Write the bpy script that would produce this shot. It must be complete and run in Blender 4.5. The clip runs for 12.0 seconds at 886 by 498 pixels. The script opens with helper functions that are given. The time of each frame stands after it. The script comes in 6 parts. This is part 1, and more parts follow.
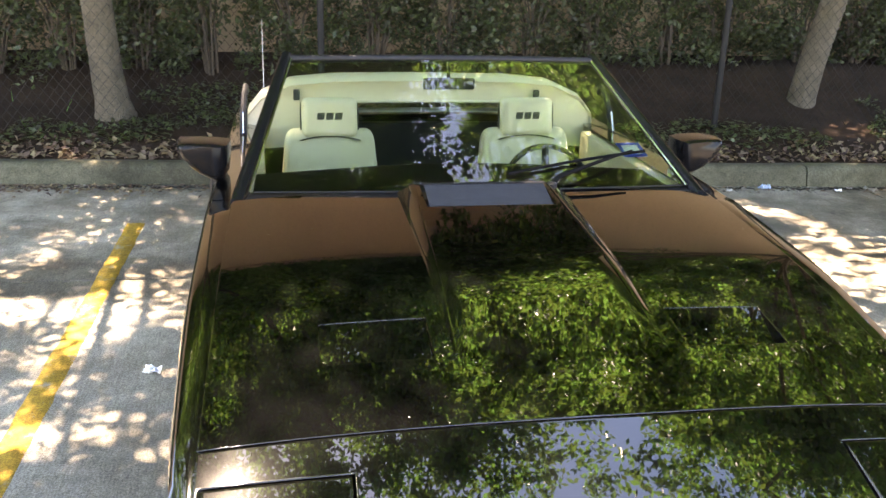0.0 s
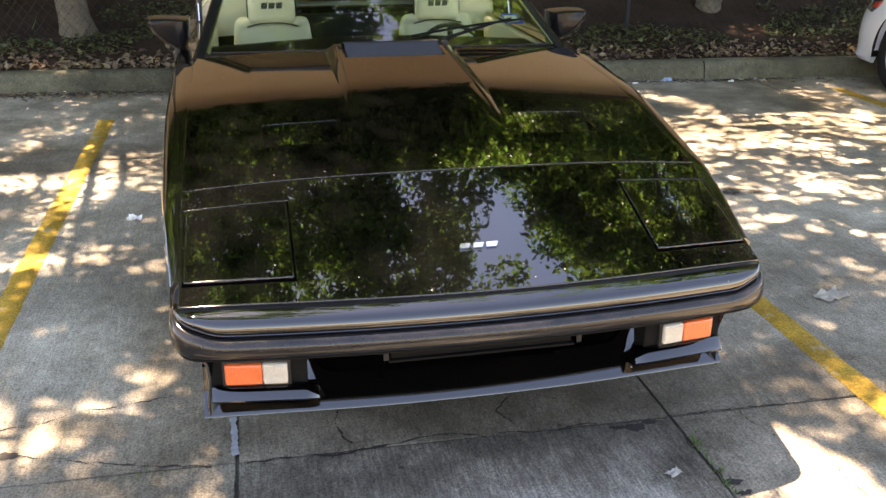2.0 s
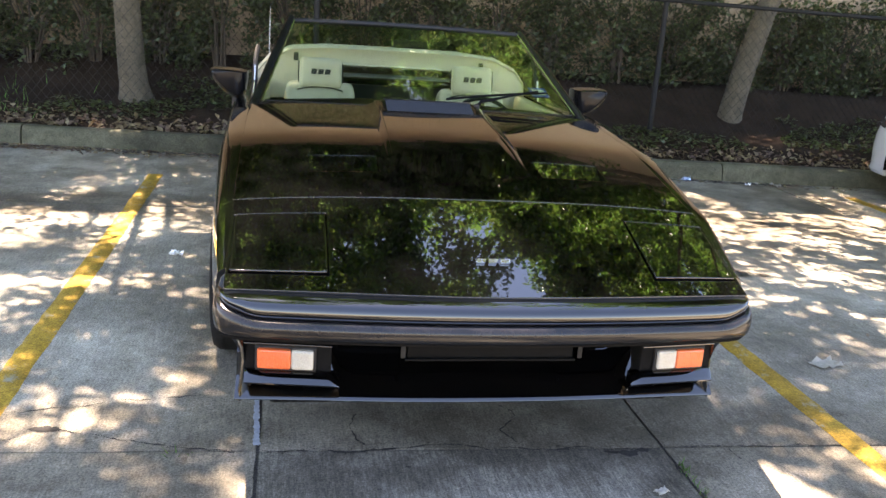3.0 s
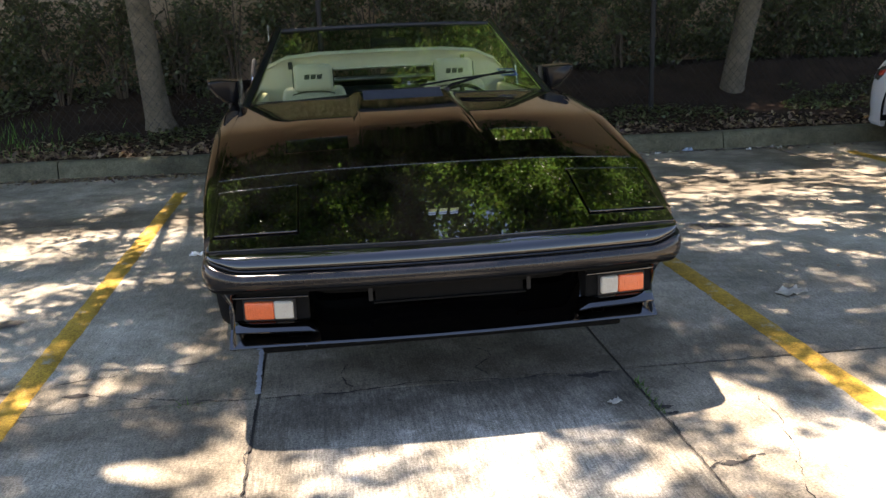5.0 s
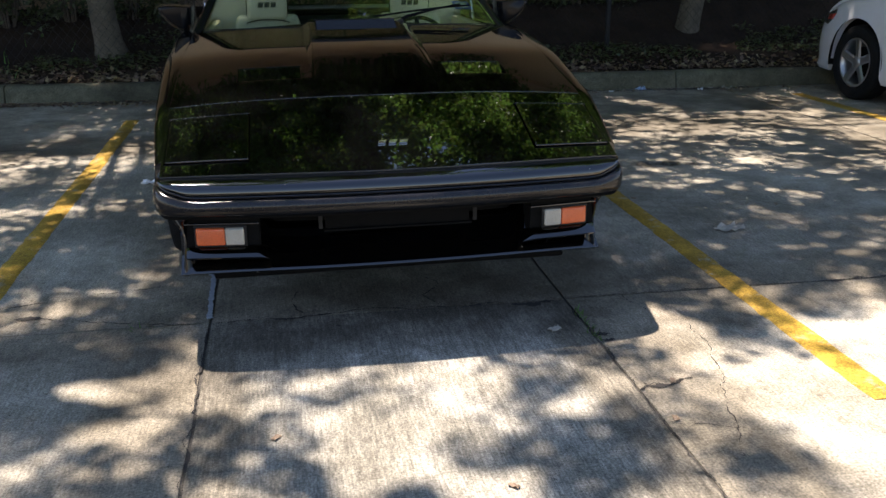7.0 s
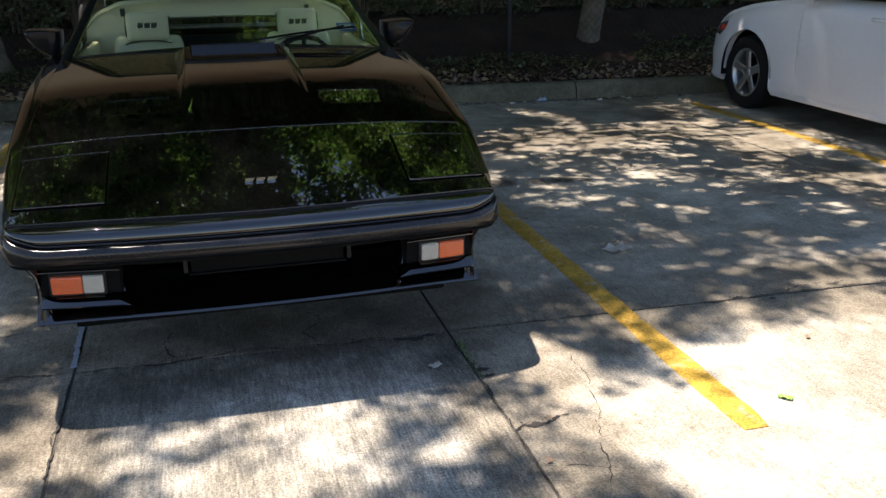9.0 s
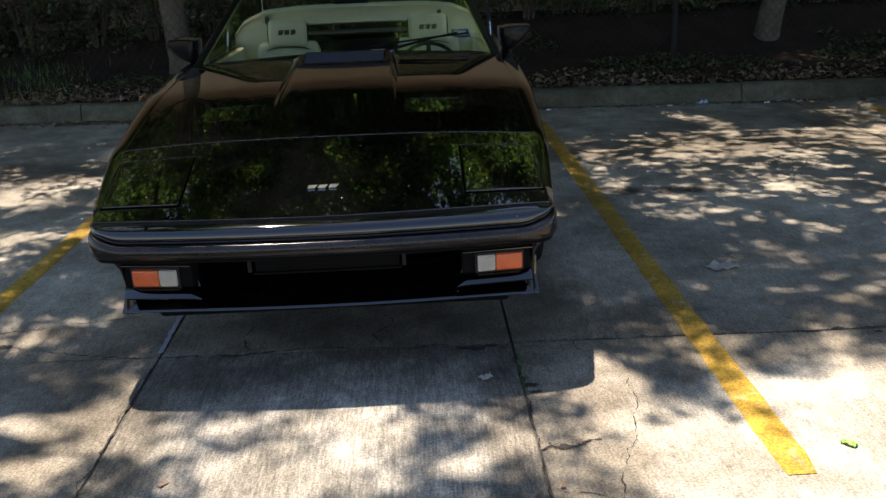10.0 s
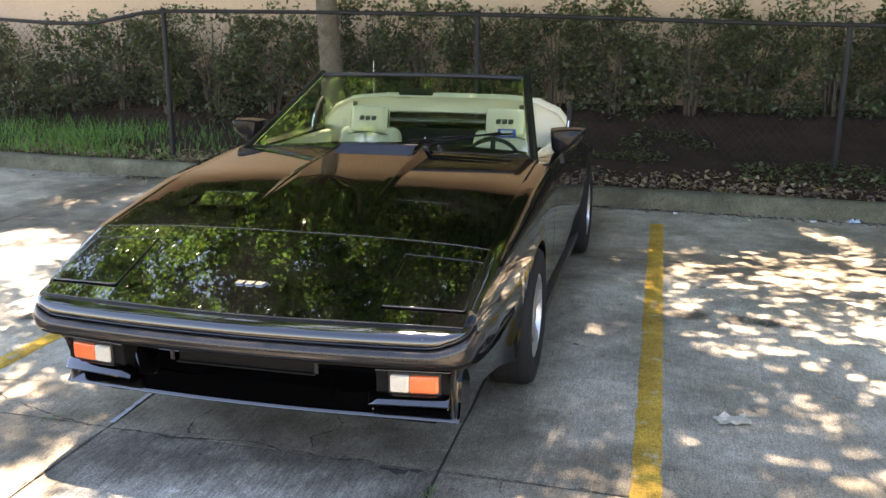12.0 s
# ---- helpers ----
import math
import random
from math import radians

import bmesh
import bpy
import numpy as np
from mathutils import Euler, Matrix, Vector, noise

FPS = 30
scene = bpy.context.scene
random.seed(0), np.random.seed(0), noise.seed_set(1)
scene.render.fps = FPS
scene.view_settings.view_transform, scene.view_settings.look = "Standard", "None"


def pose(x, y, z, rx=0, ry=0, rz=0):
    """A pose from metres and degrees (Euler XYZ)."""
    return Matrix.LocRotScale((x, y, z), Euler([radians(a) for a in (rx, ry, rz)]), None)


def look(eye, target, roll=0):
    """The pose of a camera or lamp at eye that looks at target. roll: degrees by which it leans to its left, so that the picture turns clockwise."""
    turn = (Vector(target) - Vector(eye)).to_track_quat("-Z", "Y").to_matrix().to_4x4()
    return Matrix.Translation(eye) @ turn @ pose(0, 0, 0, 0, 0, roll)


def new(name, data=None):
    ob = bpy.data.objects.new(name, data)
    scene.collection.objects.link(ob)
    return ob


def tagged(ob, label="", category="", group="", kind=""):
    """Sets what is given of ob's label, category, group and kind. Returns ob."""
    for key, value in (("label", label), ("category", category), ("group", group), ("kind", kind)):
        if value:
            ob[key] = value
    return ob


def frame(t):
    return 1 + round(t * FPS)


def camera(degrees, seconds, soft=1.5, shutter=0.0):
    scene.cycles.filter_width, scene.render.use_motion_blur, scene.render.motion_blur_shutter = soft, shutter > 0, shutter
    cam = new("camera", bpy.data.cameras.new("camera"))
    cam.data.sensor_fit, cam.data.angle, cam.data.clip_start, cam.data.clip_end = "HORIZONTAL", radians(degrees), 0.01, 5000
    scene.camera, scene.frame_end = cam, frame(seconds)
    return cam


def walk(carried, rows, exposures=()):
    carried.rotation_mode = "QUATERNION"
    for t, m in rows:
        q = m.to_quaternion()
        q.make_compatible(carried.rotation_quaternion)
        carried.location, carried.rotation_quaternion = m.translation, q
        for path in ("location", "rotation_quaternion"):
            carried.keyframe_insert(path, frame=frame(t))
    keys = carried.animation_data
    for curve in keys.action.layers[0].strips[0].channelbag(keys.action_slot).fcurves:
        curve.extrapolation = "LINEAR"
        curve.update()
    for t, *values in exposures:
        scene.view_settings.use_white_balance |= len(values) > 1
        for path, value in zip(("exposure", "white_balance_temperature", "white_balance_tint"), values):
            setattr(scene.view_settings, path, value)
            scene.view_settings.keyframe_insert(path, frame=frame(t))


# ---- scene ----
cam = camera(53.6, 12.0)
PATH = [
    (0, (-0.583, -1.126, 1.664), (-0.259, 0.738, 1.017), 1.6),
    (0.1, (-0.598, -1.192, 1.669), (-0.231, 0.662, 1.014), 1.6),
    (0.2, (-0.619, -1.238, 1.66), (-0.204, 0.603, 0.997), 1.6),
    (0.5, (-0.715, -1.437, 1.625), (-0.195, 0.369, 0.941), 2.1),
    (0.7, (-0.753, -1.547, 1.614), (-0.201, 0.209, 0.831), 1.2),
    (1, (-0.757, -1.653, 1.6), (-0.224, 0.083, 0.763), 0.8),
    (1.2, (-0.726, -1.739, 1.601), (-0.213, -0, 0.756), -0.3),
    (1.5, (-0.648, -1.86, 1.59), (-0.167, -0.12, 0.728), -0.2),
    (1.7, (-0.6, -1.959, 1.579), (-0.141, -0.215, 0.714), -0.1),
    (2, (-0.569, -2.08, 1.571), (-0.169, -0.28, 0.798), 0.6),
    (2.2, (-0.579, -2.103, 1.546), (-0.223, -0.261, 0.853), 2),
    (2.5, (-0.607, -2.21, 1.478), (-0.283, -0.311, 0.942), 4.8),
    (2.7, (-0.615, -2.304, 1.443), (-0.278, -0.402, 0.923), 4.7),
    (3, (-0.623, -2.423, 1.411), (-0.265, -0.532, 0.865), 4.2),
    (3.2, (-0.634, -2.466, 1.376), (-0.267, -0.578, 0.828), 4.7),
    (4.8, (-0.368, -2.86, 1.303), (-0.115, -0.943, 0.794), -2.1),
    (5, (-0.379, -2.873, 1.314), (-0.135, -0.956, 0.797), -2.2),
    (5.2, (-0.377, -2.879, 1.307), (-0.14, -0.954, 0.818), -2.5),
    (5.5, (-0.366, -2.901, 1.286), (-0.121, -0.972, 0.817), -2.8),
    (5.7, (-0.358, -2.915, 1.269), (-0.087, -0.998, 0.77), -2.9),
    (6, (-0.352, -2.95, 1.251), (-0.048, -1.06, 0.672), -2.7),
    (6.2, (-0.357, -2.96, 1.255), (-0.04, -1.092, 0.613), -2.4),
    (6.5, (-0.364, -2.958, 1.266), (-0.047, -1.098, 0.604), -1.6),
    (6.7, (-0.363, -2.966, 1.293), (-0.049, -1.104, 0.633), -0.9),
    (8.3, (-0.297, -2.912, 1.361), (0.113, -1.07, 0.696), -0.1),
    (8.5, (-0.257, -2.908, 1.392), (0.16, -1.074, 0.712), -0.6),
    (8.7, (-0.225, -2.913, 1.402), (0.222, -1.082, 0.732), -0.9),
    (9, (-0.168, -2.892, 1.411), (0.33, -1.07, 0.754), -0.4),
    (9.2, (-0.098, -2.869, 1.411), (0.385, -1.047, 0.744), 0.2),
    (9.5, (0.036, -2.854, 1.409), (0.37, -1.006, 0.719), -0.5),
    (9.7, (0.121, -2.878, 1.426), (0.318, -1.01, 0.74), -1.5),
    (10, (0.337, -2.965, 1.458), (0.384, -1.077, 0.8), -2.3),
    (10.2, (0.478, -3.019, 1.504), (0.479, -1.12, 0.874), -2.5),
    (10.5, (0.612, -3.027, 1.52), (0.58, -1.118, 0.926), -3.1),
    (10.7, (0.697, -3.009, 1.522), (0.647, -1.091, 0.957), -3.6),
    (11, (0.796, -2.949, 1.509), (0.706, -1.023, 0.98), -3.0),
    (11.2, (0.883, -2.866, 1.511), (0.745, -0.937, 0.998), -1.9),
    (11.5, (1.025, -2.763, 1.529), (0.766, -0.843, 1.034), -0.3),
    (11.7, (1.119, -2.726, 1.523), (0.782, -0.816, 1.033), -0),
    (12, (1.349, -2.661, 1.54), (0.889, -0.778, 1.046), 0.2),
]
walk(cam, [(t, look(eye, target, roll)) for t, eye, target, roll in PATH],
     exposures=[(0, 4.15, 8700, 25), (0.5, 4.1, 8900, 25), (1, 4.05, 9000, 25), (1.5, 3.85, 9100, 25), (2, 3.5, 9200, 25), (2.5, 3.2, 8600, 24), (3, 3.55, 8000, 23), (5, 2.5, 7600, 21), (5.5, 2.45, 7400, 20), (6, 2.65, 7200, 20), (6.5, 1.7, 7000, 18),
                (8.5, 1.8, 6900, 18), (9.5, 1.65, 7000, 18), (10, 1.55, 7100, 18), (10.5, 1.95, 7200, 19), (11, 2.45, 7600, 20), (11.5, 2.6, 8000, 21), (12, 3.65, 8200, 22)])

# ---------------------------------------------------------------- light
SUN_X, SUN_Y = 0.20, 0.31
SUN_DIR = Vector((-SUN_X, SUN_Y, 1.0)).normalized()      # towards the sun
world = bpy.data.worlds.new("world")
scene.world = world
world.use_nodes = True
wn = world.node_tree
bg = wn.nodes["Background"]
sky = wn.nodes.new("ShaderNodeTexSky")
sky.sky_type = "NISHITA"
sky.sun_disc = False
sky.dust_density = 0.2
sky.air_density = 1.0
sky.ozone_density = 2.5
sky.sun_elevation = math.asin(SUN_DIR.z)
sky.sun_rotation = math.atan2(SUN_DIR.x, SUN_DIR.y)
wn.links.new(sky.outputs[0], bg.inputs[0])
bg.inputs[1].default_value = 0.095
sun_data = bpy.data.lights.new("sun", "SUN")
sun_data.energy = 5.0
sun_data.angle = radians(0.6)
sun_data.color = (1.0, 0.945, 0.86)
sun = new("sun", sun_data)
sun.matrix_world = look((0, 0, 30), (-SUN_DIR.x, -SUN_DIR.y, 30 - SUN_DIR.z))


# ---------------------------------------------------------------- materials
def mat(name, base=(0.5, 0.5, 0.5), rough=0.5, metal=0.0, vary=0.0, scale=5.0, detail=60.0, bump=0.0, bump_scale=80.0,
        second=None, amount=0.5, coat=0.0, spec=0.5, objvar=0.0, island=0.0, trans=0.0, warm_by=(2.4, 2.2, 1.2)):
    """A principled material whose colour varies at two scales, with relief and uneven gloss."""
    m = bpy.data.materials.new(name)
    m.use_nodes = True
    nt = m.node_tree
    p = nt.nodes["Principled BSDF"]
    L = nt.links
    p.inputs["Roughness"].default_value = rough
    p.inputs["Metallic"].default_value = metal
    p.inputs["Specular IOR Level"].default_value = spec
    p.inputs["Coat Weight"].default_value = coat
    p.inputs["Coat Roughness"].default_value = 0.004
    p.inputs["Base Color"].default_value = (*base, 1)
    tc = nt.nodes.new("ShaderNodeTexCoord")
    col = None
    if vary or second:
        n1 = nt.nodes.new("ShaderNodeTexNoise")
        n1.inputs["Scale"].default_value = scale
        n1.inputs["Detail"].default_value = 6
        L.new(tc.outputs["Object"], n1.inputs["Vector"])
        n2 = nt.nodes.new("ShaderNodeTexNoise")
        n2.inputs["Scale"].default_value = detail
        n2.inputs["Detail"].default_value = 4
        L.new(tc.outputs["Object"], n2.inputs["Vector"])
        ramp = nt.nodes.new("ShaderNodeValToRGB")
        ramp.color_ramp.elements[0].position = 0.5 - 0.5 * amount
        ramp.color_ramp.elements[1].position = 0.5 + 0.5 * amount
        a = base
        b = second or tuple(min(1, c * (1 + vary)) for c in base)
        ramp.color_ramp.elements[0].color = (*a, 1)
        ramp.color_ramp.elements[1].color = (*b, 1)
        L.new(n1.outputs["Fac"], ramp.inputs[0])
        hsv = nt.nodes.new("ShaderNodeHueSaturation")
        L.new(ramp.outputs[0], hsv.inputs["Color"])
        mr = nt.nodes.new("ShaderNodeMapRange")
        mr.inputs["To Min"].default_value = 1 - vary
        mr.inputs["To Max"].default_value = 1 + vary
        mr.inputs["From Min"].default_value = 0.25
        mr.inputs["From Max"].default_value = 0.75
        L.new(n2.outputs["Fac"], mr.inputs["Value"])
        L.new(mr.outputs[0], hsv.inputs["Value"])
        col = hsv.outputs[0]
    if objvar or island:
        src = nt.nodes.new("ShaderNodeObjectInfo") if objvar else nt.nodes.new("ShaderNodeNewGeometry")
        out = src.outputs["Random"] if objvar else src.outputs["Random Per Island"]
        k = objvar or island
        h2 = nt.nodes.new("ShaderNodeHueSaturation")
        if col:
            L.new(col, h2.inputs["Color"])
        else:
            h2.inputs["Color"].default_value = (*base, 1)
        r2 = nt.nodes.new("ShaderNodeMapRange")
        r2.inputs["To Min"].default_value = 1 - k
        r2.inputs["To Max"].default_value = 1 + k
        L.new(out, r2.inputs["Value"])
        L.new(r2.outputs[0], h2.inputs["Value"])
        r3 = nt.nodes.new("ShaderNodeMapRange")
        r3.inputs["To Min"].default_value = 0.5 - 0.06 * k
        r3.inputs["To Max"].default_value = 0.5 + 0.06 * k
        L.new(out, r3.inputs["Value"])
        L.new(r3.outputs[0], h2.inputs["Hue"])
        col = h2.outputs[0]
    if col:
        L.new(col, p.inputs["Base Color"])
    if bump:
        n3 = nt.nodes.new("ShaderNodeTexNoise")
        n3.inputs["Scale"].default_value = bump_scale
        n3.inputs["Detail"].default_value = 5
        L.new(tc.outputs["Object"], n3.inputs["Vector"])
        bp = nt.nodes.new("ShaderNodeBump")
        bp.inputs["Strength"].default_value = bump
        bp.inputs["Distance"].default_value = 0.01
        L.new(n3.outputs["Fac"], bp.inputs["Height"])
        L.new(bp.outputs[0], p.inputs["Normal"])
    if trans:
        t = nt.nodes.new("ShaderNodeBsdfTranslucent")
        warm = nt.nodes.new("ShaderNodeMix")
        warm.data_type, warm.blend_type = "RGBA", "MULTIPLY"
        warm.inputs[0].default_value = 1.0
        warm.inputs[7].default_value = (*warm_by, 1)
        if col:
            L.new(col, warm.inputs[6])
        else:
            warm.inputs[6].default_value = (*base, 1)
        L.new(warm.outputs[2], t.inputs["Color"])
        mx = nt.nodes.new("ShaderNodeMixShader")
        mx.inputs[0].default_value = trans
        L.new(p.outputs[0], mx.inputs[1])
        L.new(t.outputs[0], mx.inputs[2])
        L.new(mx.outputs[0], nt.nodes["Material Output"].inputs["Surface"])
    return m


def glass_mat(name, tint=(0.80, 0.91, 0.82), gloss_rough=0.0):
    """Thin automotive glass: clear with a tint, gloss by Fresnel."""
    m = bpy.data.materials.new(name)
    m.use_nodes = True
    nt = m.node_tree
    nt.nodes.remove(nt.nodes["Principled BSDF"])
    tr = nt.nodes.new("ShaderNodeBsdfTransparent")
    tr.inputs[0].default_value = (*tint, 1)
    gl = nt.nodes.new("ShaderNodeBsdfGlossy")
    gl.inputs["Roughness"].default_value = gloss_rough
    fr = nt.nodes.new("ShaderNodeFresnel")
    fr.inputs["IOR"].default_value = 1.75
    mx = nt.nodes.new("ShaderNodeMixShader")
    nt.links.new(fr.outputs[0], mx.inputs[0])
    nt.links.new(tr.outputs[0], mx.inputs[1])
    nt.links.new(gl.outputs[0], mx.inputs[2])
    nt.links.new(mx.outputs[0], nt.nodes["Material Output"].inputs["Surface"])
    return m


def concrete_mat(name, base, dark, streak=0.0, objvar=0.05, joints=False):
    """Broomed car-park concrete: fine brush lines along y, blotches, dark stains and grit."""
    m = bpy.data.materials.new(name)
    m.use_nodes = True
    nt = m.node_tree
    L = nt.links
    p = nt.nodes["Principled BSDF"]
    p.inputs["Roughness"].default_value = 0.85
    p.inputs["Specular IOR Level"].default_value = 0.3
    geo = nt.nodes.new("ShaderNodeNewGeometry")

    def noise_at(scale, detail, sx=1.0, sy=1.0, rough=0.6):
        mp = nt.nodes.new("ShaderNodeMapping")
        mp.inputs["Scale"].default_value = (sx, sy, 1)
        L.new(geo.outputs["Position"], mp.inputs["Vector"])
        n = nt.nodes.new("ShaderNodeTexNoise")
        n.inputs["Scale"].default_value = scale
        n.inputs["Detail"].default_value = detail
        n.inputs["Roughness"].default_value = rough
        L.new(mp.outputs[0], n.inputs["Vector"])
        return n.outputs["Fac"]

    def ramp(fac, lo, hi, a, b):
        r = nt.nodes.new("ShaderNodeValToRGB")
        r.color_ramp.elements[0].position, r.color_ramp.elements[1].position = lo, hi
        r.color_ramp.elements[0].color, r.color_ramp.elements[1].color = (*a, 1), (*b, 1)
        L.new(fac, r.inputs[0])
        return r.outputs[0]

    def mul(c1, c2, fac=1.0):
        x = nt.nodes.new("ShaderNodeMix")
        x.data_type, x.blend_type = "RGBA", "MULTIPLY"
        x.inputs[0].default_value = fac
        L.new(c1, x.inputs[6])
        L.new(c2, x.inputs[7])
        return x.outputs[2]

    c = ramp(noise_at(0.9, 5), 0.3, 0.72, dark, base)
    c = mul(c, ramp(noise_at(0.45, 8, rough=0.7), 0.36, 0.62, (0.62, 0.60, 0.57), (1.08, 1.08, 1.07)))
    c = mul(c, ramp(noise_at(3.2, 7, rough=0.72), 0.40, 0.62, (0.70, 0.69, 0.66), (1.06, 1.06, 1.06)))
    c = mul(c, ramp(noise_at(6, 6), 0.3, 0.7, (0.78, 0.77, 0.75), (1.1, 1.09, 1.07)))
    c = mul(c, ramp(noise_at(130, 4), 0.38, 0.62, (0.62, 0.62, 0.61), (1.20, 1.20, 1.20)))
    if streak:
        c = mul(c, ramp(noise_at(1, 4, 190, 14, 0.7), 0.36, 0.64, (0.66, 0.66, 0.67), (1.12, 1.12, 1.12)), streak)
        c = mul(c, ramp(noise_at(1, 5, 48, 4.5, 0.7), 0.38, 0.60, (0.58, 0.57, 0.56), (1.16, 1.16, 1.16)), max(0.0, streak - 0.4))
        c = mul(c, ramp(noise_at(1, 5, 80, 26, 0.75), 0.40, 0.60, (0.62, 0.62, 0.62), (1.16, 1.16, 1.15)), streak * 0.6)
    c = mul(c, ramp(noise_at(2.3, 8, rough=0.7), 0.58, 0.74, (1, 1, 1), (0.55, 0.53, 0.5)))
    c = mul(c, ramp(noise_at(28, 6, rough=0.75), 0.54, 0.70, (1, 1, 1), (0.55, 0.53, 0.5)))
    c = mul(c, ramp(noise_at(55, 2), 0.70, 0.76, (1, 1, 1), (0.35, 0.33, 0.3)))
    if joints:
        # dirt gathered along each slab's edges
        tcg = nt.nodes.new("ShaderNodeTexCoord")
        sp = nt.nodes.new("ShaderNodeSeparateXYZ")
        L.new(tcg.outputs["Generated"], sp.inputs[0])
        d = []
        for ax in (0, 1):
            pp = nt.nodes.new("ShaderNodeMath")
            pp.operation = "PINGPONG"
            pp.inputs[1].default_value = 0.5
            L.new(sp.outputs[ax], pp.inputs[0])
            d.append(pp.outputs[0])
        mn = nt.nodes.new("ShaderNodeMath")
        mn.operation = "MINIMUM"
        L.new(d[0], mn.inputs[0])
        L.new(d[1], mn.inputs[1])
        ad = nt.nodes.new("ShaderNodeMath")
        ad.operation = "MULTIPLY_ADD"
        ad.inputs[1].default_value = -0.16
        L.new(noise_at(4.5, 7, rough=0.7), ad.inputs[0])
        L.new(mn.outputs[0], ad.inputs[2])
        c = mul(c, ramp(ad.outputs[0], 0.0, 0.05, (0.55, 0.52, 0.48), (1, 1, 1)), 0.9)
    oi = nt.nodes.new("ShaderNodeObjectInfo")
    h = nt.nodes.new("ShaderNodeHueSaturation")
    mr = nt.nodes.new("ShaderNodeMapRange")
    mr.inputs["To Min"].default_value, mr.inputs["To Max"].default_value = 1 - objvar, 1 + objvar
    L.new(oi.outputs["Random"], mr.inputs["Value"])
    L.new(mr.outputs[0], h.inputs["Value"])
    L.new(c, h.inputs["Color"])
    L.new(h.outputs[0], p.inputs["Base Color"])
    bp = nt.nodes.new("ShaderNodeBump")
    bp.inputs["Strength"].default_value = 0.35
    bp.inputs["Distance"].default_value = 0.004
    L.new(noise_at(1, 4, 190, 14, 0.7) if streak else noise_at(90, 5), bp.inputs["Height"])
    L.new(bp.outputs[0], p.inputs["Normal"])
    return m


def paint_mat():
    """Black lacquer under clear coat, with sparse small pale specks in its base colour."""
    m = mat("black_car_paint", (0.001, 0.001, 0.0011), 0.06, spec=0.08, coat=1.0)
    nt = m.node_tree
    p = nt.nodes["Principled BSDF"]
    p.inputs["Coat IOR"].default_value = 1.68
    p.inputs["Coat Roughness"].default_value = 0.014
    tc = nt.nodes.new("ShaderNodeTexCoord")
    vo = nt.nodes.new("ShaderNodeTexVoronoi")
    vo.inputs["Scale"].default_value = 24
    nt.links.new(tc.outputs["Object"], vo.inputs["Vector"])
    sep = nt.nodes.new("ShaderNodeSeparateColor")
    nt.links.new(vo.outputs["Color"], sep.inputs[0])
    size = nt.nodes.new("ShaderNodeMapRange")
    size.inputs["From Min"].default_value, size.inputs["From Max"].default_value = 0.80, 1.0
    size.inputs["To Min"].default_value, size.inputs["To Max"].default_value = 0.0, 0.052
    nt.links.new(sep.outputs[0], size.inputs["Value"])
    lt = nt.nodes.new("ShaderNodeMath")
    lt.operation = "LESS_THAN"
    nt.links.new(vo.outputs["Distance"], lt.inputs[0])
    nt.links.new(size.outputs[0], lt.inputs[1])
    mx = nt.nodes.new("ShaderNodeMix")
    mx.data_type = "RGBA"
    mx.inputs[6].default_value = (0.001, 0.001, 0.0011, 1)
    mx.inputs[7].default_value = (0.42, 0.40, 0.34, 1)
    nt.links.new(lt.outputs[0], mx.inputs[0])
    nt.links.new(mx.outputs[2], p.inputs["Base Color"])
    return m


PAINT = paint_mat()
SATIN = mat("satin_bumper_rubber", (0.009, 0.0085, 0.0088), 0.15, spec=0.36, vary=0.2, scale=8, detail=60)
BLACK = mat("black_plastic", (0.010, 0.010, 0.011), 0.5, spec=0.25, vary=0.3, scale=12, detail=90, bump=0.05, bump_scale=250)
VINYL = mat("dull_black_vinyl", (0.006, 0.006, 0.006), 0.85, spec=0.04, vary=0.3, scale=20, detail=160, bump=0.1, bump_scale=260)
# near-black for undersides, with the shade of recesses put into the colour
DEEP = mat("underside_and_recess_shade", (0.004, 0.004, 0.004), 0.9, spec=0.1, vary=0.3, scale=6)
SHELL = mat("mirror_shell_paint", (0.005, 0.005, 0.0055), 0.18, spec=0.16, vary=0.2, scale=20)
CHROME = mat("chrome", (0.8, 0.8, 0.8), 0.12, 1.0, vary=0.05, scale=30)
ALLOY = mat("wheel_alloy", (0.34, 0.345, 0.35), 0.35, 0.85, vary=0.12, scale=14, detail=90)
TYRE = mat("tyre_rubber", (0.010, 0.010, 0.010), 0.85, spec=0.1, vary=0.35, scale=9, detail=120, bump=0.15, bump_scale=120)
CREAM = mat("cream_leather", (0.55, 0.50, 0.355), 0.5, vary=0.08, scale=6, detail=160, bump=0.12, bump_scale=260)
ORANGE = mat("orange_lens", (0.60, 0.11, 0.03), 0.12, vary=0.12, scale=25, detail=200, bump=0.25, bump_scale=220, coat=0.6)
CLEARLENS = mat("clear_lens", (0.40, 0.38, 0.33), 0.14, vary=0.12, scale=25, detail=220, bump=0.3, bump_scale=220, coat=0.6)
BRACKET = mat("dull_bracket", (0.014, 0.0135, 0.013), 0.75, 0.0, spec=0.2, vary=0.2, scale=20)
GRILLE = mat("blue_grey_mesh", (0.009, 0.010, 0.013), 0.25, 0.0, spec=0.3, vary=0.2, scale=40, detail=300)
BLUETAG = mat("blue_tag", (0.03, 0.08, 0.55), 0.3, vary=0.15, scale=40)
# pale blue stands for sky reflected along the rear deck's edge
DECK_SHEEN = mat("painted_sky_sheen", (0.42, 0.50, 0.62), 0.35, vary=0.08, scale=30)
WHITEPAPER = mat("white_paper", (0.75, 0.75, 0.75), 0.7, vary=0.1, scale=40)
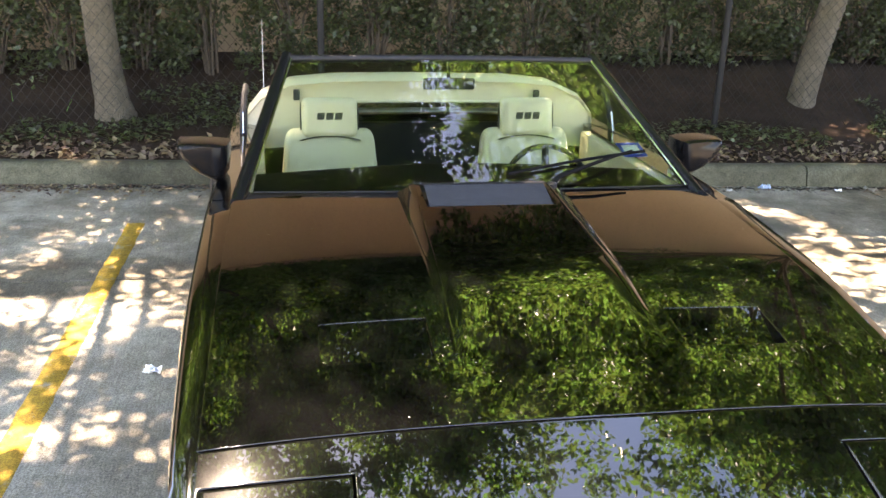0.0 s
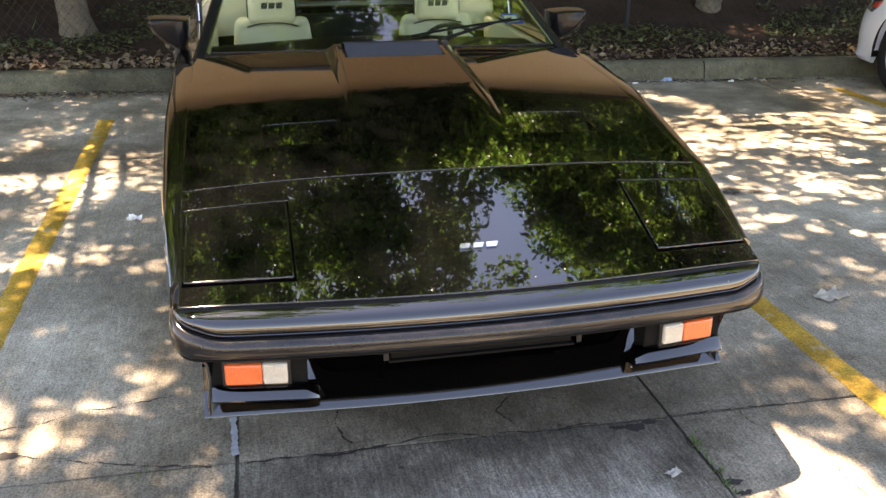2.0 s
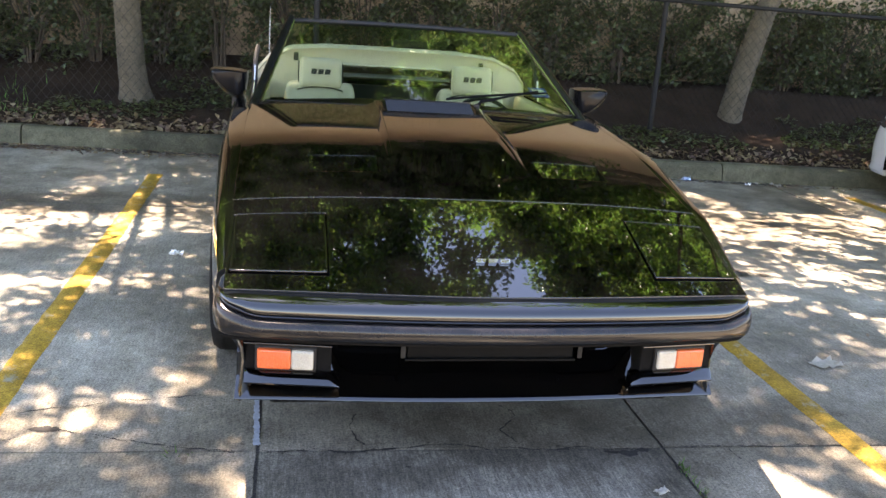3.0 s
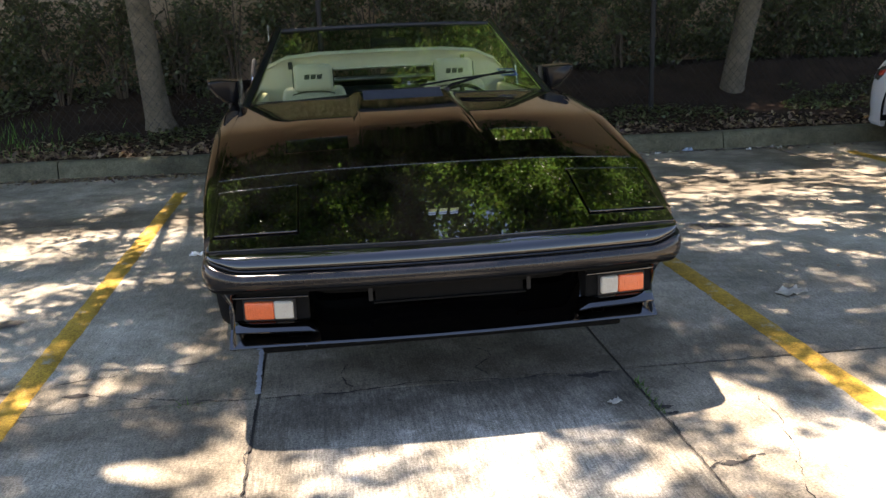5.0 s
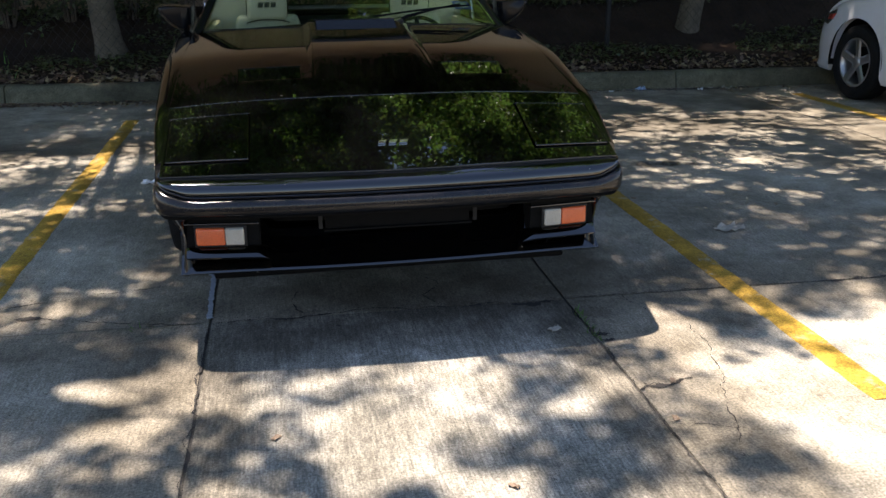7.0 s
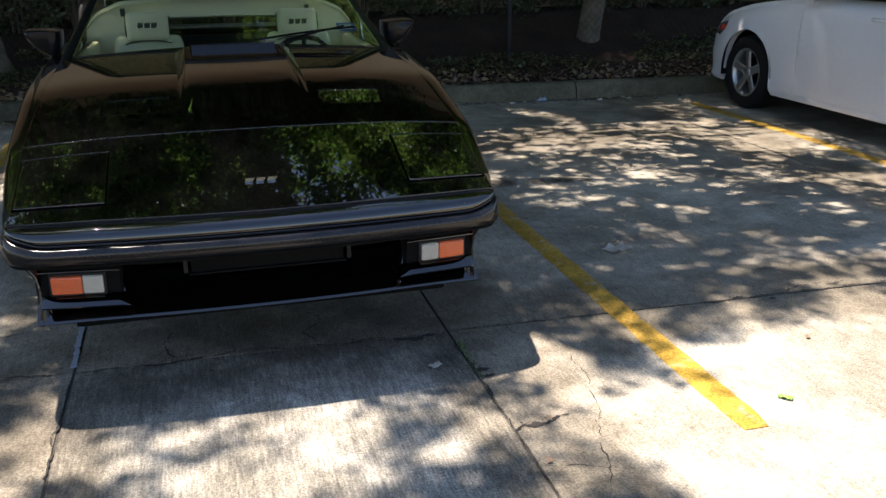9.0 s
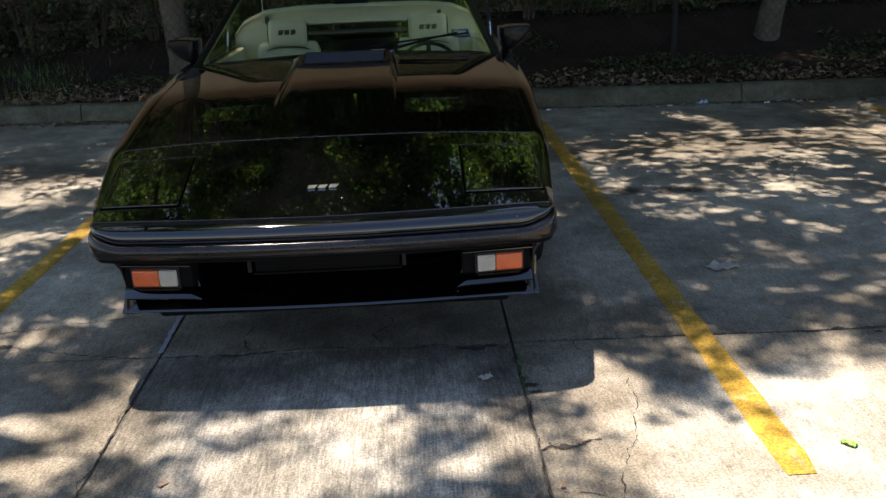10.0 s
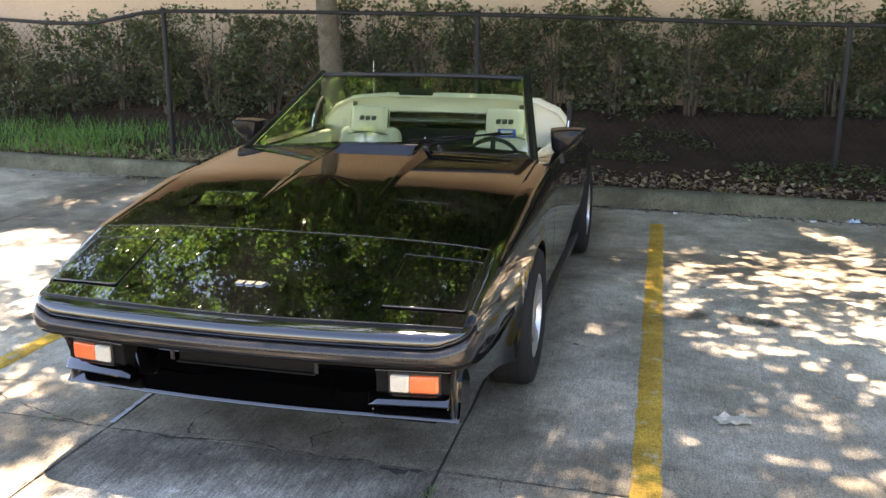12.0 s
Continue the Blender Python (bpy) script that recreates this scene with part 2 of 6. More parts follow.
TINTED = glass_mat("tinted_glass", (0.25, 0.28, 0.27))
MIRROR = mat("mirror_glass", (0.85, 0.85, 0.85), 0.01, 1.0)
GLASS = glass_mat("windscreen_glass", (0.84, 0.90, 0.80))
WHITE = mat("white_car_paint", (0.64, 0.645, 0.655), 0.22, coat=0.8, vary=0.03, scale=2, detail=40)
CONCRETE = concrete_mat("broomed_concrete", (0.53, 0.497, 0.425), (0.30, 0.281, 0.235), streak=0.65, joints=True)
CONCRETE_B = concrete_mat("streaked_concrete", (0.45, 0.43, 0.378), (0.24, 0.229, 0.197), streak=1.0, joints=True)
JOINT = mat("joint_dirt", (0.014, 0.012, 0.010), 0.95, vary=0.5, scale=20, detail=150)
SEALANT = mat("joint_sealant", (0.24, 0.26, 0.29), 0.5, vary=0.2, scale=30)
KERBM = concrete_mat("mossy_kerb", (0.20, 0.195, 0.135), (0.055, 0.056, 0.038))
SOIL = mat("mulch_soil", (0.018, 0.0105, 0.007), 0.95, spec=0.15, vary=0.5, scale=4, detail=70, second=(0.040, 0.025, 0.0165), bump=1.0, bump_scale=45)
WALLM = mat("beige_stucco", (0.37, 0.265, 0.18), 0.85, vary=0.10, scale=1.2, detail=50, second=(0.43, 0.31, 0.21), bump=0.25, bump_scale=120)
BARK = mat("oak_bark", (0.055, 0.045, 0.030), 0.9, vary=0.35, scale=9, detail=60, second=(0.118, 0.097, 0.066), bump=1.0, bump_scale=55)
LEAF = mat("oak_leaves", (0.032, 0.055, 0.014), 0.42, island=0.5, trans=0.5, warm_by=(4.3, 4.6, 3.3))
HEDGE = mat("hedge_leaves", (0.048, 0.062, 0.024), 0.45, island=0.5, trans=0.25)
STEM = mat("hedge_stems", (0.060, 0.044, 0.030), 0.9, vary=0.3, scale=12)
DEADLEAF = mat("dead_leaves", (0.145, 0.10, 0.068), 0.8, island=0.65, trans=0.1)
GRASS = mat("grass", (0.07, 0.16, 0.03), 0.5, island=0.4, trans=0.3)
FENCEM = mat("black_vinyl_fence", (0.010, 0.010, 0.010), 0.6, spec=0.2, vary=0.3, scale=10)
DARKWORD = mat("dark_thread_and_gap_shade", (0.02, 0.02, 0.018), 0.8, vary=0.2, scale=60)
DARKLENS = mat("smoked_lamp_lens", (0.06, 0.05, 0.045), 0.12, vary=0.2, scale=20, coat=0.6)
REDLENS = mat("red_lens", (0.35, 0.03, 0.015), 0.15, vary=0.1, scale=30, coat=0.6)


def yellow_mat():
    """Road paint, scuffed through to the concrete in patches."""
    m = concrete_mat("worn_yellow_paint", (0.58, 0.36, 0.045), (0.44, 0.27, 0.045), streak=0.3, objvar=0.0)
    nt = m.node_tree
    p = nt.nodes["Principled BSDF"]
    src = p.inputs["Base Color"].links[0].from_socket
    geo = nt.nodes.new("ShaderNodeNewGeometry")
    n = nt.nodes.new("ShaderNodeTexNoise")
    n.inputs["Scale"].default_value = 11
    n.inputs["Detail"].default_value = 9
    n.inputs["Roughness"].default_value = 0.72
    nt.links.new(geo.outputs["Position"], n.inputs["Vector"])
    r = nt.nodes.new("ShaderNodeValToRGB")
    r.color_ramp.elements[0].position, r.color_ramp.elements[1].position = 0.56, 0.66
    nt.links.new(n.outputs["Fac"], r.inputs[0])
    x = nt.nodes.new("ShaderNodeMix")
    x.data_type = "RGBA"
    nt.links.new(r.outputs[0], x.inputs[0])
    nt.links.new(src, x.inputs[6])
    x.inputs[7].default_value = (0.27, 0.24, 0.17, 1)
    nt.links.new(x.outputs[2], p.inputs["Base Color"])
    return m


def stain_mat(name, colour, strength):
    """A soft-edged dark stain lying on the concrete."""
    m = bpy.data.materials.new(name)
    m.use_nodes = True
    nt = m.node_tree
    p = nt.nodes["Principled BSDF"]
    p.inputs["Base Color"].default_value = (*colour, 1)
    p.inputs["Roughness"].default_value = 0.6
    tc = nt.nodes.new("ShaderNodeTexCoord")
    n = nt.nodes.new("ShaderNodeTexNoise")
    n.inputs["Scale"].default_value = 14
    n.inputs["Detail"].default_value = 6
    nt.links.new(tc.outputs["Object"], n.inputs["Vector"])
    ln = nt.nodes.new("ShaderNodeVectorMath")
    ln.operation = "LENGTH"
    nt.links.new(tc.outputs["Object"], ln.inputs[0])
    add = nt.nodes.new("ShaderNodeMath")
    add.operation = "MULTIPLY_ADD"
    add.inputs[1].default_value = 1.0
    nt.links.new(ln.outputs["Value"], add.inputs[0])
    sc = nt.nodes.new("ShaderNodeMath")
    sc.operation = "MULTIPLY_ADD"
    sc.inputs[1].default_value = 0.12
    sc.inputs[2].default_value = -0.06
    nt.links.new(n.outputs["Fac"], sc.inputs[0])
    nt.links.new(sc.outputs[0], add.inputs[2])
    mr = nt.nodes.new("ShaderNodeMapRange")
    mr.inputs["From Min"].default_value, mr.inputs["From Max"].default_value = 0.05, 0.12
    mr.inputs["To Min"].default_value, mr.inputs["To Max"].default_value = strength, 0.0
    nt.links.new(add.outputs[0], mr.inputs["Value"])
    tr = nt.nodes.new("ShaderNodeBsdfTransparent")
    mx = nt.nodes.new("ShaderNodeMixShader")
    nt.links.new(mr.outputs[0], mx.inputs[0])
    nt.links.new(tr.outputs[0], mx.inputs[1])
    nt.links.new(p.outputs[0], mx.inputs[2])
    nt.links.new(mx.outputs[0], nt.nodes["Material Output"].inputs["Surface"])
    return m


YELLOW = yellow_mat()
STAIN = stain_mat("oil_stain", (0.035, 0.033, 0.03), 0.75)


# ---------------------------------------------------------------- mesh helpers
def finish(bm, name, material, angle=40):
    bmesh.ops.recalc_face_normals(bm, faces=bm.faces[:])
    me = bpy.data.meshes.new(name)
    bm.to_mesh(me)
    bm.free()
    me.materials.append(material)
    for f in me.polygons:
        f.use_smooth = True
    me.set_sharp_from_angle(angle=radians(angle))
    return me


def part(name, bm, material, parent=None, label="", angle=40):
    """Links a bmesh as one mesh object under a thing or a part."""
    me = bm if isinstance(bm, bpy.types.Mesh) else finish(bm, name, material, angle)
    ob = new(name, me)
    ob.parent = parent
    if label:
        tagged(ob, label)
    return ob


def empty(name, at=(0, 0, 0), rz=0.0):
    ob = new(name)
    ob.empty_display_size = 0.1
    ob.matrix_world = pose(*at, 0, 0, rz)
    return ob


def box(bm, x0, x1, y0, y1, z0, z1, bevel=0.0, segs=2):
    r = bmesh.ops.create_cube(bm, size=1.0)
    vs = r["verts"]
    for v in vs:
        v.co = Vector(((x0 + x1) / 2 + v.co.x * (x1 - x0), (y0 + y1) / 2 + v.co.y * (y1 - y0), (z0 + z1) / 2 + v.co.z * (z1 - z0)))
    if bevel:
        es = list({e for v in vs for e in v.link_edges})
        bmesh.ops.bevel(bm, geom=es, offset=bevel, segments=segs, profile=0.6, affect="EDGES")
    return bm


def boxed(x0, x1, y0, y1, z0, z1, bevel=0.0, segs=2):
    return box(bmesh.new(), x0, x1, y0, y1, z0, z1, bevel, segs)


def tube(bm, pts, radii, n=10, cap=True):
    """A round bar along points with a radius at each."""
    pts = [Vector(p) for p in pts]
    if not hasattr(radii, "__len__"):
        radii = [radii] * len(pts)
    radii = [float(r) for r in radii]
    rings = []
    side = None
    for i, p in enumerate(pts):
        d = (pts[min(i + 1, len(pts) - 1)] - pts[max(i - 1, 0)]).normalized()
        if side is None:
            side = d.cross(Vector((0, 0, 1)) if abs(d.z) < 0.9 else Vector((1, 0, 0))).normalized()
        side = (side - d * side.dot(d)).normalized()
        up = d.cross(side)
        rings.append([bm.verts.new(p + radii[i] * (math.cos(a) * side + math.sin(a) * up)) for a in [2 * math.pi * k / n for k in range(n)]])
    for a, b in zip(rings, rings[1:]):
        for k in range(n):
            bm.faces.new((a[k], a[(k + 1) % n], b[(k + 1) % n], b[k]))
    if cap:
        bm.faces.new(rings[0])
        bm.faces.new(rings[-1][::-1])
    return bm


def lathe(bm, prof, centre, axis="x", n=40, closed=False):
    """Turns a profile of (radius, along) round an axis through centre."""
    rings = []
    for r, h in prof:
        ring = []
        for k in range(n):
            a = 2 * math.pi * k / n
            c, s = r * math.cos(a), r * math.sin(a)
            o = {"x": (h, c, s), "y": (c, h, s), "z": (c, s, h)}[axis]
            ring.append(bm.verts.new(Vector(centre) + Vector(o)))
        rings.append(ring)
    pairs = list(zip(rings, rings[1:])) + ([(rings[-1], rings[0])] if closed else [])
    for a, b in pairs:
        for k in range(n):
            bm.faces.new((a[k], a[(k + 1) % n], b[(k + 1) % n], b[k]))
    return bm


def prism(bm, outline, depth, place):
    """A flat outline of (u, v) given a depth; place maps (u, v, w) to the world."""
    lo = [bm.verts.new(place(u, v, 0)) for u, v in outline]
    hi = [bm.verts.new(place(u, v, depth)) for u, v in outline]
    bm.faces.new(lo[::-1])
    bm.faces.new(hi)
    n = len(outline)
    for k in range(n):
        bm.faces.new((lo[k], lo[(k + 1) % n], hi[(k + 1) % n], hi[k]))
    return bm


def sheet(us, vs, at, skip=(), rim=0.004, drop=0.02, inset=0.003):
    """A panel over a grid of (u, v), with its edges rolled over and turned down. skip: (i, j) cells left open."""
    bm = bmesh.new()
    g = {}

    def vert(i, j):
        if (i, j) not in g:
            g[i, j] = bm.verts.new(at(us[i], vs[j]))
        return g[i, j]

    for i in range(len(us) - 1):
        for j in range(len(vs) - 1):
            if (i, j) not in skip:
                bm.faces.new((vert(i, j), vert(i + 1, j), vert(i + 1, j + 1), vert(i, j + 1)))
    bmesh.ops.recalc_face_normals(bm, faces=bm.faces[:])
    bm.normal_update()
    if sum(f.normal.z for f in bm.faces) < 0:
        bmesh.ops.reverse_faces(bm, faces=bm.faces[:])
    bmesh.ops.inset_region(bm, faces=bm.faces[:], thickness=inset, use_boundary=True, use_even_offset=True)
    bm.normal_update()
    edges = [e for e in bm.edges if e.is_boundary]
    outs = {}
    norms = {}
    for e in edges:
        f = e.link_faces[0]
        mid = (e.verts[0].co + e.verts[1].co) / 2
        t = (e.verts[1].co - e.verts[0].co).normalized()
        o = t.cross(f.normal)
        if o.dot(mid - f.calc_center_median()) < 0:
            o = -o
        for v in e.verts:
            outs[v] = outs.get(v, Vector()) + o
            norms[v] = f.normal.copy()
    rings = {v: [v] for v in outs}
    for v, o in outs.items():
        o.normalize()
        n = norms[v]
        for a, b in ((0.55 * rim, -0.12 * rim), (0.9 * rim, -0.5 * rim), (rim, -rim - 0.001), (rim, -drop)):
            rings[v].append(bm.verts.new(v.co + o * a + n * b))
    for e in edges:
        a, b = e.verts
        for k in range(4):
            bm.faces.new((rings[a][k], rings[b][k], rings[b][k + 1], rings[a][k + 1]))
    return bm


def spline(pts):
    """A smooth monotone curve through (t, value) pairs."""
    xs = np.array([p[0] for p in pts], float)
    ys = np.array([p[1] for p in pts], float)
    d = np.diff(ys) / np.diff(xs)
    m = np.concatenate([[d[0]], [(0 if a * b <= 0 else 2 * a * b / (a + b)) for a, b in zip(d, d[1:])], [d[-1]]])

    def f(x):
        k = int(np.clip(np.searchsorted(xs, x) - 1, 0, len(d) - 1))
        h = xs[k + 1] - xs[k]
        t = (x - xs[k]) / h
        t = min(max(t, 0.0), 1.0)
        return ((1 + 2 * t) * (1 - t) ** 2 * ys[k] + t * (1 - t) ** 2 * h * m[k] + t * t * (3 - 2 * t) * ys[k + 1] + t * t * (t - 1) * h * m[k + 1])
    return f


def quads_mesh(name, verts, faces, material, smooth=False):
    me = bpy.data.meshes.new(name)
    me.from_pydata([tuple(v) for v in verts], [], faces)
    me.materials.append(material)
    if smooth:
        for f in me.polygons:
            f.use_smooth = True
    return me


def leaf_mesh(name, centres, size, material, rng, flat=0.5, aspect=0.5, fold=0.25, spread=0.4):
    """Many small folded leaves, one pair of faces each, at the given centres."""
    n = len(centres)
    c = np.asarray(centres)
    d = rng.normal(size=(n, 3))
    d[:, 2] *= 1 - flat
    d /= np.linalg.norm(d, axis=1)[:, None]
    up = rng.normal(size=(n, 3)) * (1 - flat) + np.array([0, 0, 1.0])
    s = np.cross(d, up)
    s /= np.linalg.norm(s, axis=1)[:, None] + 1e-9
    nn = np.cross(s, d)
    ln = size * (1 + spread * rng.uniform(-1, 1, n))[:, None]
    w = ln * aspect * 0.5
    v = np.stack([c - d * ln * 0.5, c + s * w + nn * fold * w, c + d * ln * 0.5, c - s * w + nn * fold * w], 1).reshape(-1, 3)
    i = np.arange(n)[:, None] * 4
    f = np.concatenate([i + [0, 1, 2], i + [0, 2, 3]], 1).reshape(-1, 3)
    me = bpy.data.meshes.new(name)
    me.vertices.add(len(v))
    me.vertices.foreach_set("co", v.astype(np.float32).ravel())
    me.loops.add(len(f) * 3)
    me.loops.foreach_set("vertex_index", f.astype(np.int32).ravel())
    me.polygons.add(len(f))
    me.polygons.foreach_set("loop_start", np.arange(0, len(f) * 3, 3, dtype=np.int32))
    me.update(calc_edges=True)
    me.materials.append(material)
    return me


# ---------------------------------------------------------------- ground, kerb, bed
def kerb_y(x):
    return 5.13 - 0.072 * x


def bed_z(x, y):
    d = y - kerb_y(x)
    return BED(d) + 0.02 * noise.noise((x * 1.3, y * 1.3, 0)) + 0.012 * noise.noise((x * 5, y * 5, 3))


BED = spline([(0.1, 0.12), (0.25, 0.15), (0.6, 0.25), (1.3, 0.33), (1.9, 0.52), (2.3, 0.64), (4.0, 0.66)])


def build_ground():
    s = 400
    bm = bmesh.new()
    xs = [-s, -60, -20, -12, 12, 20, 60, s]
    ys = [-s, -60, -20, -12, 6, 20, 60, s]
    vs = [[bm.verts.new((x, y, -0.007)) for y in ys] for x in xs]
    for i in range(len(xs) - 1):
        for j in range(len(ys) - 1):
            bm.faces.new((vs[i][j], vs[i + 1][j], vs[i + 1][j + 1], vs[i][j + 1]))
    ground = part("ground", bm, concrete_mat("old_paving", (0.11, 0.10, 0.09), (0.05, 0.047, 0.042)))
    tagged(ground, "grey broomed concrete car park with cracked joints", "ground", kind="structure")
    xl = [-12.9, -9.85, -6.8, -3.75, -0.69, 0.664, 3.72, 6.75, 9.8, 12.9]
    yl = [-15.2, -12.15, -9.1, -6.05, -3.0, 0.105, 3.3, 6.4]
    for i in range(len(xl) - 1):
        for j in range(len(yl) - 1):
            g = 0.0055
            x0, x1, y0, y1 = xl[i] + g, xl[i + 1] - g, yl[j] + g, yl[j + 1] - g
            tilt = 0.022
            bm = bmesh.new()
            nx, ny = 12, 12
            # the cross joint runs a little askew
            g2 = {}
            for a in range(nx + 1):
                for b in range(ny + 1):
                    x = x0 + (x1 - x0) * a / nx
                    y = y0 + (y1 - y0) * b / ny - tilt * x
                    edge = a in (0, nx) or b in (0, ny)
                    if edge:
                        x += 0.005 * noise.noise((x * 5, y * 5, 0.3))
                        y += 0.006 * noise.noise((x * 3, y * 3, 9 + j))
                    g2[a, b] = bm.verts.new((x, y, -0.002 if edge else 0.0))
            for a in range(nx):
                for b in range(ny):
                    bm.faces.new((g2[a, b], g2[a + 1, b], g2[a + 1, b + 1], g2[a, b + 1]))
            be = [e for e in bm.edges if e.is_boundary]
            r = bmesh.ops.extrude_edge_only(bm, edges=be)
            for v in r["geom"]:
                if isinstance(v, bmesh.types.BMVert):
                    v.co.z = -0.02
            streaky = i == 4 and j == 4
            part("slab", bm, CONCRETE_B if streaky else CONCRETE, ground, angle=30)
    return ground


def ribbon(points, width, z=0.0012, rough=0.02, seed=0, crumbs=0.0):
    """A thin ragged crack along points on the ground."""
    rng = np.random.default_rng(seed)
    pts = []
    for a, b in zip(points, points[1:]):
        a, b = np.array(a, float), np.array(b, float)
        n = max(2, int(np.linalg.norm(b - a) / 0.012))
        for k in range(n):
            pts.append(a + (b - a) * k / n)
    pts.append(np.array(points[-1], float))
    pts = np.array(pts)
    off = [[noise.noise((p[0] * f, p[1] * f, seed + c * 9.1)) for c in (0, 1)] for p in pts for f in (9,)]
    off2 = [[noise.noise((p[0] * 31, p[1] * 31, seed + c * 5.3)) for c in (0, 1)] for p in pts]
    pts[1:-1] += (np.array(off) * 1.3 + np.array(off2) * 0.6)[1:-1] * rough
    bm = bmesh.new()
    # crumbs broken off beside the crack
    for _ in range(int(len(pts) * crumbs)):
        c = pts[rng.integers(len(pts))] + rng.normal(size=2) * width * 2.2
        r = width * rng.uniform(0.3, 0.9)
        a0 = rng.uniform(0, 6.28)
        bm.faces.new([bm.verts.new((c[0] + r * rng.uniform(0.5, 1.2) * math.cos(a0 + a), c[1] + r * rng.uniform(0.5, 1.2) * math.sin(a0 + a), z)) for a in (0, 1.5, 2.9, 4.4)])
    rows = []
    for k, p in enumerate(pts):
        d = pts[min(k + 1, len(pts) - 1)] - pts[max(k - 1, 0)]
        n = np.array([-d[1], d[0]]) / (np.linalg.norm(d) + 1e-9)
        w = width * (rng.uniform(0.5, 1.0) if not crumbs else max(0.04, 0.5 + 1.3 * noise.noise((p[0] * 14, p[1] * 14, seed + 3.0)) + 0.3 * rng.normal()))
        rows.append([bm.verts.new((*(p + n * w), z)), bm.verts.new((*(p - n * w), z))])
    for a, b in zip(rows, rows[1:]):
        bm.faces.new((a[0], a[1], b[1], b[0]))
    return bm


ground = build_ground()
CRACKS = [
    ([(-0.69, 0.12), (-0.4, 0.10), (-0.1, 0.13), (0.2, 0.09), (0.664, 0.09)], 0.005),
    ([(0.664, 0.09), (1.0, 0.085), (1.38, 0.078), (1.9, 0.055), (2.5, 0.05), (3.2, 0.03)], 0.004),
    ([(0.66, -0.68), (0.72, -0.65), (0.76, -0.67), (0.86, -0.63)], 0.008),
    ([(0.68, -0.87), (0.77, -0.91), (0.86, -0.93)], 0.003),
    ([(1.05, -0.18), (1.0, -0.51), (0.91, -0.74), (0.87, -0.9), (0.8, -1.08)], 0.0022),
    ([(-0.76, 0.11), (-1.05, 0.18), (-1.33, 0.28), (-1.45, 0.22), (-1.9, 0.2), (-2.4, 0.14)], 0.004),
    ([(-0.8, 0.54), (-1.16, 0.48), (-1.54, 0.38), (-1.8, 0.34)], 0.0035),
    ([(-0.35, 0.14), (-0.40, 0.26), (-0.36, 0.36)], 0.004),
    ([(0.18, 0.10), (0.12, 0.22), (0.2, 0.33), (0.16, 0.42)], 0.004),
    ([(0.90, 0.085), (0.90, 0.03), (0.93, -0.08)], 0.0025),
    ([(2.1, 0.05), (2.25, 0.12), (2.5, 0.10)], 0.004),
    ([(-0.695, 0.05), (-0.70, -0.3), (-0.69, -0.75), (-0.695, -1.5)], 0.0035),
    ([(0.664, 0.08), (0.668, -0.3), (0.66, -0.8), (0.665, -1.6)], 0.003),
]
for n, (pts, w) in enumerate(CRACKS):
    part("crack", ribbon(pts, w, rough=0.016, seed=n, crumbs=0.7), JOINT, ground)
for n, (x, y, r) in enumerate([(1.59, 2.12, 1.0), (1.84, 2.10, 0.9), (1.99, 2.08, 0.8), (2.12, 2.05, 0.5), (-1.9, 1.2, 0.8), (0.3, -1.4, 0.6)]):
    bmc = bmesh.new()
    bmesh.ops.create_circle(bmc, cap_ends=True, segments=24, radius=0.17)
    st = part("oil_stain", bmc, STAIN, ground)
    st.matrix_world = Matrix.LocRotScale((x, y, 0.0025), None, (r, r * 0.85, 1))
part("joint_sealant", ribbon([(-0.692, 0.15), (-0.70, 0.35), (-0.705, 0.62), (-0.70, 0.95)], 0.013, z=0.003, rough=0.004, seed=50), SEALANT, ground, "pale grey joint sealant")
for n, (x, y, r) in enumerate([(0.52, 0.055, 0.055), (0.47, 0.062, 0.03), (0.585, 0.07, 0.03), (-0.225, -0.005, 0.012), (0.69, -0.26, 0.03), (0.70, -0.31, 0.025), (1.92, 0.07, 0.03), (2.06, 0.02, 0.022), (-1.36, 0.28, 0.05), (0.74, -0.66, 0.035)]):
    rngc = np.random.default_rng(70 + n)
    bmc = bmesh.new()
    ring = [bmc.verts.new((x + r * rngc.uniform(0.5, 1.2) * math.cos(a), y + 0.5 * r * rngc.uniform(0.4, 1.2) * math.sin(a), 0.002)) for a in np.linspace(0, 2 * math.pi, 17)[:-1]]
    bmc.faces.new(ring)
    part("pothole_dirt", bmc, JOINT, ground)


part("gutter_dirt", ribbon([(x, kerb_y(x) - 0.05) for x in np.linspace(-4.0, 4.2, 30)], 0.022, z=0.0014, rough=0.02, seed=91, crumbs=2.5), JOINT, ground, "dark dirt gathered along the foot of the kerb")


def stripe(x, y0, y1, w, label):
    bm = bmesh.new()
    n = int((y1 - y0) / 0.06)
    rng = np.random.default_rng(int(abs(x) * 100))
    rows = []
    for k in range(n + 1):
        y = y0 + (y1 - y0) * k / n
        # the near end narrows in place of an overexposed fade
        worn = 0.004 * max(0, 3 - k)
        a = x - w / 2 + rng.normal() * 0.0025 + worn * rng.uniform(0.2, 1)
        b = x + w / 2 + rng.normal() * 0.0025 - worn * rng.uniform(0.2, 1)
        rows.append([bm.verts.new((a, y, 0.0)), bm.verts.new((a + 0.004, y, 0.003)), bm.verts.new((b - 0.004, y, 0.003)), bm.verts.new((b, y, 0.0))])
    for p, q in zip(rows, rows[1:]):
        for k in range(3):
            bm.faces.new((p[k], p[k + 1], q[k + 1], q[k]))
    bm.faces.new(rows[0])
    bm.faces.new(rows[-1][::-1])
    ob = part("parking_line", bm, YELLOW)
    tagged(ob, label, "parking line", "yellow parking lines", "structure")


